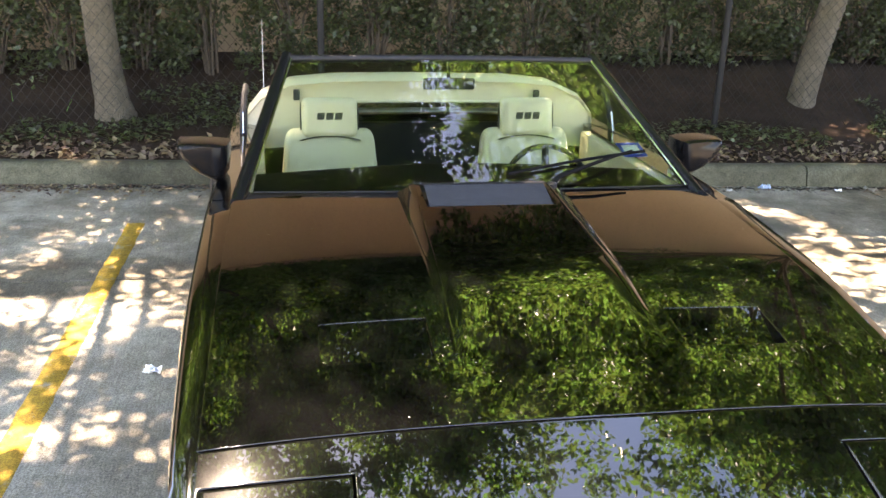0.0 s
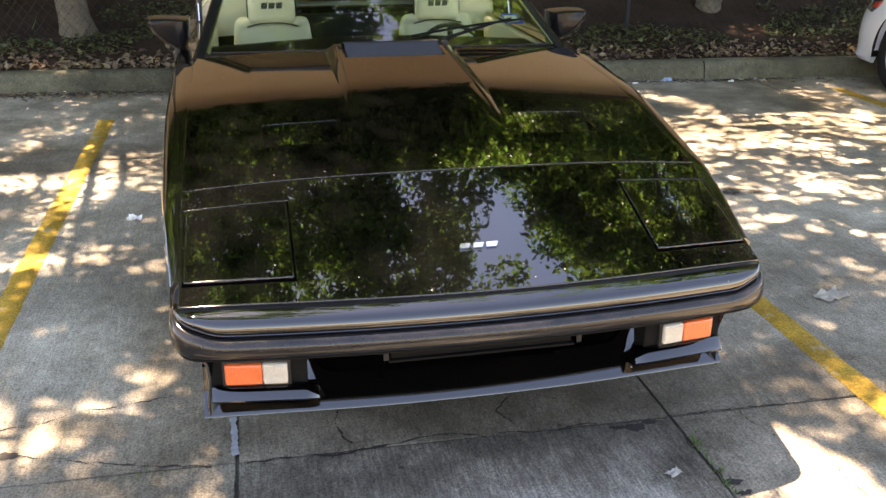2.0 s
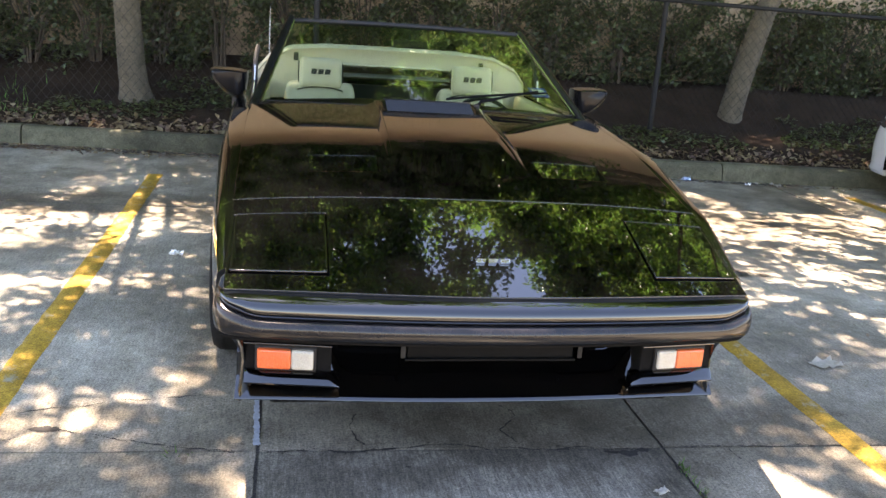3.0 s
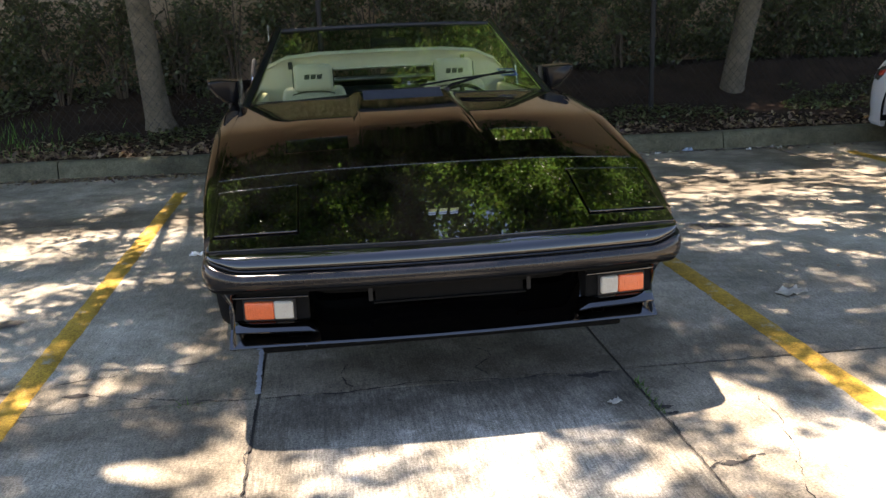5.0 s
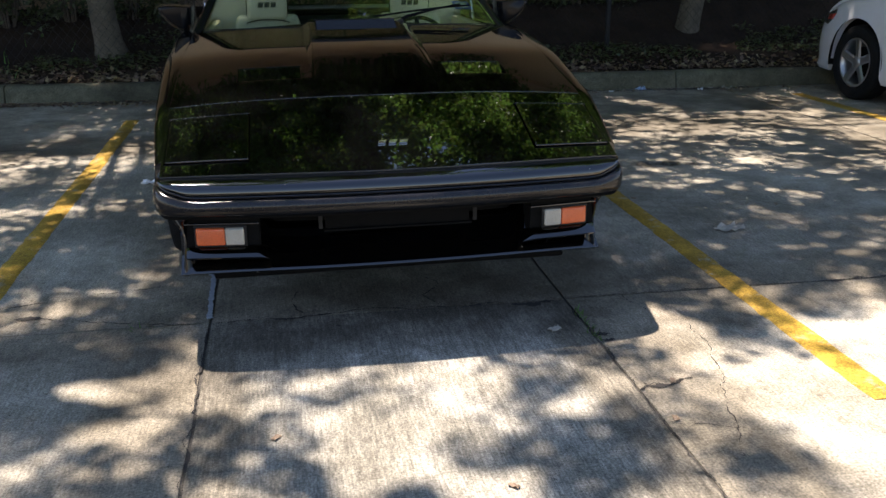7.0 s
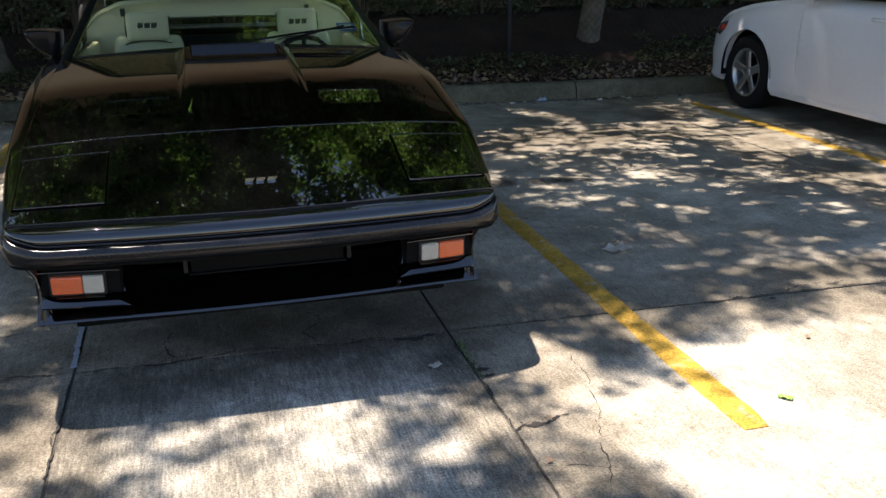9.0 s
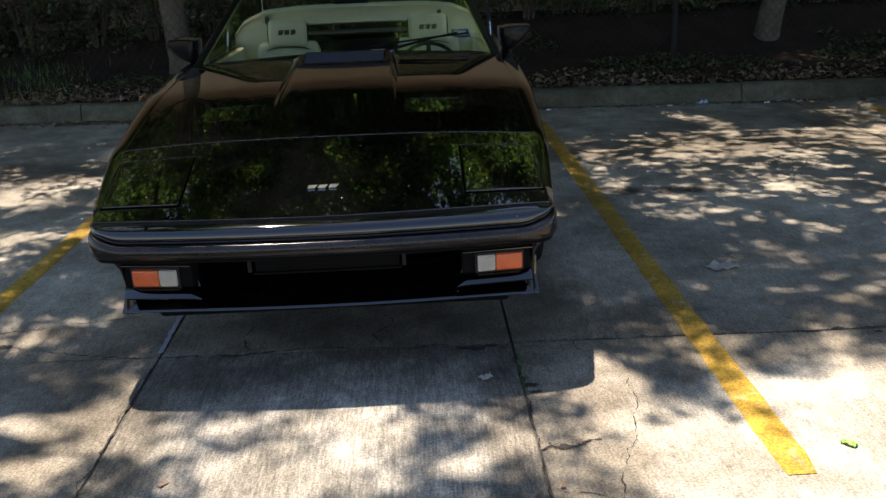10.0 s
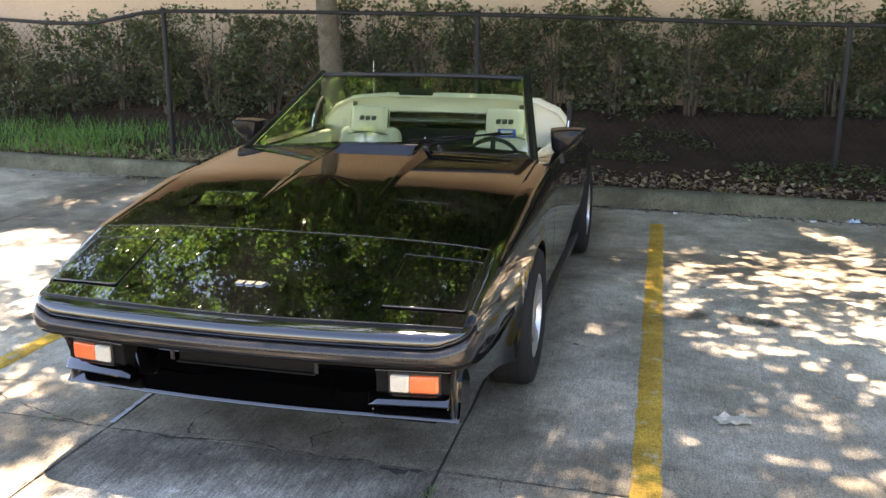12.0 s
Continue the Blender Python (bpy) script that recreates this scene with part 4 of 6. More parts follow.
def top_z(x, y):
    return (zn(y) if y < SHUT else zb(y)) + crown(x)


def nose_at(x, v):
    y0 = nose_y(x)
    y = y0 + v * (SHUT - 0.004 - y0)
    return Vector((x, y, top_z(x, y)))


LAMP_X0, LAMP_X1, LAMP_V0, LAMP_V1 = 0.500, 0.768, 0.17, 0.80


def grid(a, b, n):
    return list(np.linspace(a, b, n))


def build_nose():
    gx = 0.009
    xs = grid(-SEAM, -LAMP_X1 - gx, 2) + grid(-LAMP_X1, -LAMP_X0, 9) + [-LAMP_X0 + gx] + grid(-0.45, 0.45, 21) + [LAMP_X0 - gx] + grid(LAMP_X0, LAMP_X1, 9) + grid(LAMP_X1 + gx, SEAM, 2)
    vs = grid(0, LAMP_V0 - 0.02, 4) + grid(LAMP_V0, LAMP_V1, 12) + grid(LAMP_V1 + 0.02, 1, 4)
    skip = set()
    for i in range(len(xs) - 1):
        xm = abs((xs[i] + xs[i + 1]) / 2)
        for j in range(len(vs) - 1):
            vm = (vs[j] + vs[j + 1]) / 2
            if LAMP_X0 - gx < xm < LAMP_X1 + gx and LAMP_V0 - 0.02 < vm < LAMP_V1 + 0.02:
                skip.add((i, j))
    part("nose_panel", sheet(xs, vs, nose_at, skip, rim=0.0015, drop=0.03), PAINT, car, angle=50)
    for s in (-1, 1):
        a, b = (LAMP_X0, LAMP_X1) if s > 0 else (-LAMP_X1, -LAMP_X0)
        up = lambda u, v: nose_at(u, v) + Vector((0, 0, 0.002 + 0.005 * (LAMP_V1 - v) / (LAMP_V1 - LAMP_V0)))
        bm = sheet(grid(a, b, 14), grid(LAMP_V0, LAMP_V1, 14), up, rim=0.003, drop=0.03, inset=0.004)
        part("headlamp_cover", bm, PAINT, car, "closed pop-up headlamp cover in gloss black", angle=50)


build_nose()

VENT_X0, VENT_X1, VENT_Y0, VENT_Y1 = 0.295, 0.545, 0.59, 0.745


def raised(x, y):
    """The centre of the bonnet stands a little proud between the fins."""
    t = min(1.0, max(0.0, (y - 0.60) / 0.94))
    return 0.0215 * t ** 1.7 if abs(x) < 0.236 else 0.0


def build_bonnet():
    xs = grid(-SEAM, -VENT_X1, 9) + grid(-VENT_X1, -VENT_X0, 8)[1:] + grid(-VENT_X0, -0.238, 3)[1:] + grid(-0.234, 0.234, 15) + grid(0.238, VENT_X0, 3) + grid(VENT_X0, VENT_X1, 8)[1:] + grid(VENT_X1, SEAM, 9)[1:]
    ys = grid(SHUT + 0.004, VENT_Y0, 8) + grid(VENT_Y0, VENT_Y1, 6)[1:] + grid(VENT_Y1, BONNET_END, 40)[1:]
    skip = set()
    for i in range(len(xs) - 1):
        xm = abs((xs[i] + xs[i + 1]) / 2)
        for j in range(len(ys) - 1):
            ym = (ys[j] + ys[j + 1]) / 2
            if VENT_X0 < xm < VENT_X1 and VENT_Y0 < ym < VENT_Y1:
                skip.add((i, j))
            if xm < 0.21 and ym > 1.37:
                skip.add((i, j))
    at = lambda x, y: Vector((x, y, top_z(x, y) + raised(x, y)))
    bonnet = part("bonnet", sheet(xs, ys, at, skip, rim=0.0015, drop=0.055), PAINT, car, angle=50)
    # side fins that grow towards the windscreen
    for s in (-1, 1):
        bm = bmesh.new()
        rows = []
        for k in range(26):
            y = 0.60 + (1.545 - 0.60) * k / 25
            t = k / 25
            xc = 0.243 - 0.023 * t
            h = 0.0004 + 0.025 * t ** 1.5
            w = 0.003 + 0.006 * t
            z = top_z(xc, y)
            prof = [(w + 0.010 + 0.04 * t, -0.01), (w + 0.004 + 0.04 * t, 0.0), (w * 0.9, h * 0.86), (w * 0.35, h), (-w * 0.35, h), (-w * 0.6, h * 0.85), (-w * 0.7, 0.0), (-w * 0.7, -0.02)]
            rows.append([bm.verts.new((s * (xc + a), y, z + b)) for a, b in prof])
        for p, q in zip(rows, rows[1:]):
            for m in range(len(prof) - 1):
                bm.faces.new((p[m], p[m + 1], q[m + 1], q[m]))
        bm.faces.new(rows[0])
        bm.faces.new(rows[-1][::-1])
        part("scoop_fin", bm, PAINT, bonnet, angle=50)
    # intake mesh between the fins
    g0, g1 = Vector((0, 1.36, 0.926)), Vector((0, 1.512, 0.966))
    al = (g1 - g0)
    nrm = Vector((0, -al.z, al.y)).normalized()
    intake = part("intake_tray", boxed(-0.20, 0.20, 1.37, 1.55, 0.855, 0.885, 0.004), DEEP, bonnet)
    verts, faces = [], []
    nx, ny = 66, 24
    for d in (0, 1):
        cnt = nx if d == 0 else ny
        for k in range(cnt + 1):
            if d == 0:
                xx = -0.192 + 0.384 * k / nx
                a, b = Vector((xx, 0, 0)) + g0, Vector((xx, 0, 0)) + g1
                w = Vector((0.0015, 0, 0))
            else:
                c = g0.lerp(g1, k / ny)
                a, b = c + Vector((-0.192, 0, 0)), c + Vector((0.192, 0, 0))
                w = al.normalized() * 0.0015
            o = len(verts)
            for p in (a, b):
                verts.extend([p + w, p + nrm * 0.0025, p - w, p - nrm * 0.001])
            for m in range(4):
                faces.append((o + m, o + (m + 1) % 4, o + 4 + (m + 1) % 4, o + 4 + m))
    part("intake_mesh", quads_mesh("intake_mesh", verts, faces, GRILLE), GRILLE, bonnet, "blue-grey wire mesh in the bonnet intake")
    bm = bmesh.new()
    for a, b in ((0.0, 0.06), (0.94, 1.0)):
        p, q = g0.lerp(g1, a), g0.lerp(g1, b)
        prism(bm, [(-0.2, 0), (0.2, 0), (0.2, 1), (-0.2, 1)], 0.004, lambda u, v, w, p=p, q=q: Vector((u, 0, 0)) + p.lerp(q, v) + nrm * w)
    part("mesh_frame", bm, BLACK, bonnet)
    # two sunken vents with sloping floors
    for s in (-1, 1):
        bm = bmesh.new()
        x0, x1 = sorted((s * VENT_X0, s * VENT_X1))
        depth = 0.024
        fl = lambda x, y: Vector((x, y, top_z(x, y) - 0.0006 - depth * (VENT_Y1 - y) / (VENT_Y1 - VENT_Y0)))
        bm = sheet(grid(x0 + 0.002, x1 - 0.002, 8), grid(VENT_Y0 + 0.022, VENT_Y1 + 0.0015, 6), fl, rim=0.0003, drop=0.01, inset=0.0005)
        part("vent_floor", bm, PAINT, bonnet)
        for x in (x0 + 0.001, x1 - 0.001):
            bm = bmesh.new()
            lo = [bm.verts.new((x, y, top_z(x, y) - 0.075)) for y in (VENT_Y0, VENT_Y1)]
            hi = [bm.verts.new((x, y, top_z(x, y) - 0.002)) for y in (VENT_Y0, VENT_Y1)]
            bm.faces.new((lo[0], lo[1], hi[1], hi[0]))
            part("vent_wall", bm, PAINT, bonnet)


build_bonnet()

# flank: from the seam over the wing edge and down to the sill
EDGE_X = spline([(-0.06, 0.798), (0.1, 0.814), (0.37, 0.834), (0.7, 0.847), (1.0, 0.854), (1.6, 0.860), (2.2, 0.863), (3.0, 0.868), (3.6, 0.855), (3.86, 0.82)])
BELT_Z = spline([(1.5, 0.898), (1.8, 0.905), (2.4, 0.905), (3.0, 0.905), (3.5, 0.895), (3.86, 0.86)])
WHEEL_Y = (1.0, 3.37)
ARCH = 0.338


def edge_z(y):
    return top_z(0.8, y) - 0.012 if y < 1.5 else BELT_Z(y) - 0.012


def flank_bottom(y):
    z = 0.215
    for wy in WHEEL_Y:
        d = abs(y - wy)
        if d < ARCH:
            z = max(z, 0.30 + math.sqrt(max(0.0, ARCH * ARCH - d * d)))
    if y < 0.24:
        z += 0.02 * (1 - y / 0.24)
    return z


SECTION = [(0.0, 0.0), (0.06, 0.009), (0.12, 0.015), (0.2, 0.018), (0.32, 0.019), (0.45, 0.018), (0.58, 0.016), (0.7, 0.013), (0.82, 0.008), (0.92, 0.0), (1.0, -0.010)]


def flank_point(s, y, k):
    if k == 0:
        zz = top_z(SEAM, y) if y < 1.5 else BELT_Z(y)
        return Vector((s * (SEAM + 0.003), y, zz - 0.001))
    if k == 1:
        e = EDGE_X(y)
        zz = (top_z(0.8, y) if y < 1.5 else BELT_Z(y)) - 0.002
        return Vector((s * (e - 0.012), y, zz))
    t, o = SECTION[k - 2]
    zt = edge_z(y)
    z = zt + (0.215 - zt) * t
    grow = min(1.0, 0.35 + max(0.0, y) / 0.9)
    flare = sum((0.014 if w < 2 else 0.03) * math.exp(-((y - w) / 0.36) ** 2) for w in WHEEL_Y) * min(1.0, t / 0.35)
    z = max(z, flank_bottom(y))
    x = EDGE_X(y) + o * grow + flare
    if y < 0.66:
        # below the bumper the wing tucks in to meet the spoiler's end
        f = (1 - y / 0.66) ** 0.4 * min(1.0, max(0.0, (0.485 - z) / 0.09))
        x += (0.742 - 0.03 * max(0.0, (0.42 - z) / 0.2) * min(1.0, y / 0.2) - x) * f
    return Vector((s * x, y, z))


def flank_panel(s, y0, y1, name, label=""):
    ys = set(np.linspace(y0, y1, max(6, int((y1 - y0) / 0.05))))
    for w in WHEEL_Y:
        for a in np.linspace(0, math.pi, 29):
            yy = w + ARCH * math.cos(a)
            if y0 < yy < y1:
                ys.add(yy)
    ys = sorted(ys)
    ys = [y for i, y in enumerate(ys) if i == 0 or y - ys[i - 1] > 0.002]
    bm = bmesh.new()
    n = len(SECTION) + 2
    rows = [[bm.verts.new(flank_point(s, y, k)) for k in range(n)] for y in ys]
    for a, b in zip(rows, rows[1:]):
        for k in range(n - 1):
            try:
                bm.faces.new((a[k], a[k + 1], b[k + 1], b[k]))
            except ValueError:
                pass
    bmesh.ops.remove_doubles(bm, verts=bm.verts[:], dist=0.0004)
    bmesh.ops.dissolve_degenerate(bm, dist=0.0003, edges=bm.edges[:])
    be = [e for e in bm.edges if e.is_boundary]
    r = bmesh.ops.extrude_edge_only(bm, edges=be)
    for v in r["geom"]:
        if isinstance(v, bmesh.types.BMVert):
            v.co.x -= s * 0.03
            v.co.z -= 0.004
    return part(name, bm, PAINT, car, label, angle=38)


for s in (-1, 1):
    flank_panel(s, 0.02, 1.60, "front_wing")
    door = flank_panel(s, 1.608, 2.74, "door")
    flank_panel(s, 2.748, 3.84, "rear_quarter")


def nose_path():
    """The plan of the front edge from one side round to the other, as points and outward normals."""
    pts = []
    half = []
    for t in np.linspace(0, 1, 8)[:-1]:
        half.append((0.805 - 0.032 * t, 0.60 - 0.60 * t))
    p0, c, p1 = Vector((0.773, 0.0)), Vector((0.776, nose_y(0.776))), Vector((0.735, nose_y(0.735)))
    for t in np.linspace(0, 1, 16)[:-1]:
        q = p0 * (1 - t) ** 2 + c * 2 * t * (1 - t) + p1 * t * t
        half.append((q.x, q.y))
    for t in np.linspace(0, 1, 34):
        x = 0.735 * (1 - t)
        half.append((x, nose_y(x)))
    pts = half + [(-x, y) for x, y in half[::-1][1:]]
    out = []
    for k in range(len(pts)):
        a, b = pts[max(k - 1, 0)], pts[min(k + 1, len(pts) - 1)]
        d = Vector((b[0] - a[0], b[1] - a[1])).normalized()
        nrm = Vector((-d.y, d.x))
        if nrm.dot(Vector((pts[k][0], pts[k][1] - 0.6))) < 0:
            nrm = -nrm
        out.append((Vector(pts[k]), nrm))
    return out


def sweep(path, prof, closed=False, wrap=None):
    """A profile of (out, z) along a path; entries of four also give how far they draw in and rise where wrap falls to 0."""
    bm = bmesh.new()
    rows = []
    for p, n in path:
        k = 1 - wrap(p) if wrap else 0.0
        row = []
        for q in prof:
            o, z = q[0], q[1]
            if len(q) > 2:
                o, z = o - k * q[2], z + k * q[3]
            row.append(bm.verts.new((p.x + n.x * o, p.y + n.y * o, z)))
        rows.append(row)
    m = len(prof)
    for a, b in zip(rows, rows[1:]):
        for k in range(m if closed else m - 1):
            bm.faces.new((a[k], a[(k + 1) % m], b[(k + 1) % m], b[k]))
    if closed:
        bm.faces.new(rows[0])
        bm.faces.new(rows[-1][::-1])
    return bm


def build_front():
    path = nose_path()
    front = [q for q in path if q[0].y < 0.30]

    def wrap(p):
        """1 along the front, 0 once round the corner, where the roll runs out to a point."""
        t = min(1.0, max(0.0, (abs(p.x) - 0.66) / 0.112)) if p.y < 0.02 else 1.0
        return 1 - t ** 2.4

    roll = [(-0.06, 0.57), (-0.008, 0.5975), (-0.001, 0.5982), (0.003, 0.5970), (0.014, 0.5925), (0.025, 0.5876), (0.0325, 0.5835), (0.0380, 0.5790), (0.0420, 0.5735), (0.0450, 0.5665), (0.0468, 0.5590), (0.0472, 0.5530), (0.0455, 0.5500), (0.040, 0.5490), (-0.06, 0.548)]
    part("nose_roll", sweep(front, [(o, z, 0.40 * max(o, 0.0), 0.86 * (0.598 - z)) for o, z in roll], True, wrap), PAINT, car, angle=60)
    bead = [(-0.04, 0.548), (0.042, 0.5475), (0.0455, 0.5462), (0.0462, 0.5445), (0.0450, 0.5430), (0.040, 0.5425), (-0.04, 0.542)]
    part("trim_bead", sweep(front, [(o, z, 0.40 * max(o, 0.0), 0.040) for o, z in bead], True, wrap), PAINT, car, "gloss black bead below the nose", angle=60)
    groove = [(-0.04, 0.542), (0.034, 0.5415), (0.034, 0.5375), (-0.04, 0.537)]
    part("trim_strip", sweep(front, [(o, z, 0.30 * max(o, 0.0), 0.036) for o, z in groove], True, wrap), BLACK, car)
    bar = [(-0.05, 0.5370), (0.046, 0.5365), (0.057, 0.5330), (0.0640, 0.5255), (0.0672, 0.514), (0.0660, 0.501), (0.0605, 0.490), (0.050, 0.4825), (0.034, 0.480), (-0.05, 0.480)]
    part("bumper", sweep(path, [(o, z, 0.34 * max(o, 0.0), 0.034 * max(0.0, (z - 0.49) / 0.047)) for o, z in bar], True, wrap), SATIN, car, "satin dark grey wrap-around bumper strip", angle=60)
    # near-black strip added below the bumper so that the recess stays dark
    under = [(-0.05, 0.4805), (0.040, 0.4805), (0.044, 0.476), (0.036, 0.468), (-0.05, 0.462)]
    part("bumper_underside_shade", sweep([q for q in path if q[0].y < 0.02], [(o, z, 0.3 * max(o, 0.0), 0.0) for o, z in under], True, wrap), DEEP, car)
    # recessed apron behind and below the bumper
    back = [(-0.20, 0.50), (-0.20, 0.34), (-0.22, 0.27), (-0.26, 0.27), (-0.26, 0.50)]
    inner = [q for q in path if abs(q[0].x) < 0.795 and q[0].y < 0.05]
    part("apron", sweep(inner, back, True), DEEP, car)
    # chin spoiler
    sp = []
    for x in np.linspace(-0.757, 0.757, 61):
        y = 0.0 - 0.050 * (1 - (abs(x) / 0.757) ** 2.2)
        sp.append((Vector((x, y)), Vector((0.10 * x, -1)).normalized()))
    lip = [(-0.24, 0.450), (-0.150, 0.408), (-0.10, 0.352), (-0.05, 0.300), (-0.020, 0.2695), (-0.007, 0.2565), (-0.0035, 0.2530), (0.000, 0.2485), (0.001, 0.2455), (-0.001, 0.2425), (-0.03, 0.236), (-0.12, 0.21), (-0.24, 0.20)]
    bm = bmesh.new()
    rows = []
    for p, n in sp:
        k = min(1.0, max(0.0, (abs(p.x) - 0.43) / 0.07))
        k = k * k * (3 - 2 * k)
        low = 0.008 * max(0.0, (abs(p.x) - 0.45) / 0.307) ** 2
        rows.append([bm.verts.new((p.x + n.x * (o + (0.045 * k if o < -0.06 else 0.0)), p.y + n.y * (o + (0.045 * k if -0.2 < o < -0.06 else 0.0)), z - (low if z < 0.31 else 0.0) + (0.012 * k if -0.2 < o < -0.06 and z > 0.25 else 0.0))) for o, z in lip])
    m = len(lip)
    for a, b in zip(rows, rows[1:]):
        for k in range(m):
            bm.faces.new((a[k], a[(k + 1) % m], b[(k + 1) % m], b[k]))
    bm.faces.new(rows[0])
    bm.faces.new(rows[-1][::-1])
    part("chin_spoiler", bm, PAINT, car, "gloss black chin spoiler with a sharp lip", angle=35)
    for s in (-1, 1):
        # cheek that joins the spoiler's end, the bumper and the wing
        bm = bmesh.new()
        rows = []
        for z, xo, yf in ((0.232, 0.752, 0.0), (0.29, 0.744, 0.004), (0.36, 0.737, -0.006), (0.41, 0.741, -0.02), (0.445, 0.756, -0.035), (0.478, 0.785, -0.05)):
            ring = [(0.70, yf + 0.03), (xo - 0.010, yf - 0.002), (xo - 0.002, yf + 0.006), (xo, yf + 0.02), (xo, 0.06), (0.70, 0.06)]
            rows.append([bm.verts.new((s * x, y, z)) for x, y in ring])
        for p, q in zip(rows, rows[1:]):
            for k in range(6):
                bm.faces.new((p[k], p[(k + 1) % 6], q[(k + 1) % 6], q[k]))
        bm.faces.new(rows[0])
        bm.faces.new(rows[-1][::-1])
        part("apron_cheek", bm, PAINT, car, angle=50)

        def bay_y(x):
            return -0.045 + 0.02 * ((x - 0.53) / 0.16)

        def lamp_block(x0, x1, d0, d1, z0, z1, bevel):
            bm = boxed(x0, x1, d0, d1, z0, z1, bevel, 3)
            for v in bm.verts:
                v.co.y += bay_y(v.co.x)
                v.co.x *= s
            return bm
        house = part("indicator_housing", lamp_block(0.478, 0.728, 0.012, 0.11, 0.318, 0.445, 0.006), DEEP, car)
        part("lamp_hood", lamp_block(0.478, 0.735, 0.0, 0.08, 0.420, 0.426, 0.002), PAINT, house)
        shelf = bmesh.new()
        prof = [(0.020, 0.343), (0.004, 0.342), (0.000, 0.340), (-0.020, 0.316), (-0.023, 0.311), (-0.021, 0.306), (0.000, 0.300), (0.020, 0.300)]
        rows = [[shelf.verts.new((s * x, bay_y(x) + a + d, b - e)) for a, b in prof] for x, d, e in ((0.452, 0.022, 0.012), (0.474, 0.004, 0.002), (0.490, 0.0, 0.0), (0.60, 0.0, 0.0), (0.715, 0.0, 0.0), (0.728, 0.004, 0.002))]
        for p, q in zip(rows, rows[1:]):
            for k in range(len(prof)):
                shelf.faces.new((p[k], p[(k + 1) % len(prof)], q[(k + 1) % len(prof)], q[k]))
        shelf.faces.new(rows[0])
        shelf.faces.new(rows[-1][::-1])
        part("lamp_shelf", shelf, PAINT, house)
        part("lens_surround", lamp_block(0.522, 0.698, 0.002, 0.03, 0.341, 0.417, 0.004), BLACK, house)
        for a, b, m, nm in ((0.530, 0.595, CLEARLENS, "clear_lens"), (0.595, 0.692, ORANGE, "orange_lens")):
            part(nm, lamp_block(a, b, -0.010, 0.02, 0.349, 0.411, 0.009), m, house)
            bm = bmesh.new()
            for k in range(11):
                xx = a + 0.007 + (b - a - 0.014) * k / 10
                box(bm, xx - 0.0018, xx + 0.0018, -0.0118 + bay_y(xx), 0.0 + bay_y(xx), 0.356, 0.404)
            for v in bm.verts:
                v.co.x *= s
            part("lens_ribs", bm, m, house)
        # bracket beside the plate bay
        part("plate_bracket", boxed(*sorted((s * 0.264, s * 0.278)), -0.060, -0.052, 0.392, 0.455, 0.002), BRACKET, car)
    bay = part("plate_holder", boxed(-0.255, 0.255, -0.040, -0.020, 0.385, 0.470, 0.004), DEEP, car)
    part("plate_ledge", boxed(-0.262, 0.262, -0.050, -0.020, 0.378, 0.385, 0.002), DEEP, bay)
    # badge: three slanted chrome shapes
    e = (nose_at(0, 0.40) - nose_at(0, 0.30)).normalized()
    o = nose_at(0, 0.335)
    nrm = Vector((0, -e.z, e.y))
    for x0, w in ((-0.055, 0.034), (-0.018, 0.034), (0.019, 0.036)):
        shape = [(x0, 0.0), (x0 + w - 0.009, 0.0), (x0 + w, 0.019), (x0 + 0.004, 0.019)]
        bm = prism(bmesh.new(), shape, 0.005, lambda u, v, w: o + Vector((u, 0, 0)) + e * (v - 0.013) + nrm * (w + 0.001))
        part("badge", bm, CHROME, car, "slanted chrome badge shape on the nose")


build_front()


def build_underbody():
    # near-black sheet added below the panels to make their gaps read dark
    bm = bmesh.new()
    rows = []
    for y in np.linspace(0.0, 1.55, 14):
        rows.append([bm.verts.new((x, y, top_z(x, y) - 0.045)) for x in np.linspace(-0.77, 0.77, 9)])
    for a, b in zip(rows, rows[1:]):
        for k in range(8):
            bm.faces.new((a[k], a[k + 1], b[k + 1], b[k]))
    part("gap_backing", bm, DEEP, car)
    bm = bmesh.new()
    box(bm, -0.66, 0.66, 0.1, 3.8, 0.17, 0.30, 0.02)
    box(bm, -0.58, 0.58, 0.2, 1.55, 0.25, 0.55, 0.02)
    part("chassis", bm, DEEP, car)
    for s in (-1, 1):
        for w in WHEEL_Y:
            bm = bmesh.new()
            r, n = ARCH + 0.01, 18
            rows = [[bm.verts.new((s * x, w + r * math.cos(a), 0.30 + r * math.sin(a))) for x in (0.60, 0.85)] for a in np.linspace(-0.2, math.pi + 0.2, n)]
            for a, b in zip(rows, rows[1:]):
                bm.faces.new((a[0], a[1], b[1], b[0]))
            part("wheel_well", bm, DEEP, car)
    part("sill", boxed(-0.88, 0.88, 1.38, 3.0, 0.19, 0.24, 0.015), BLACK, car)


build_underbody()


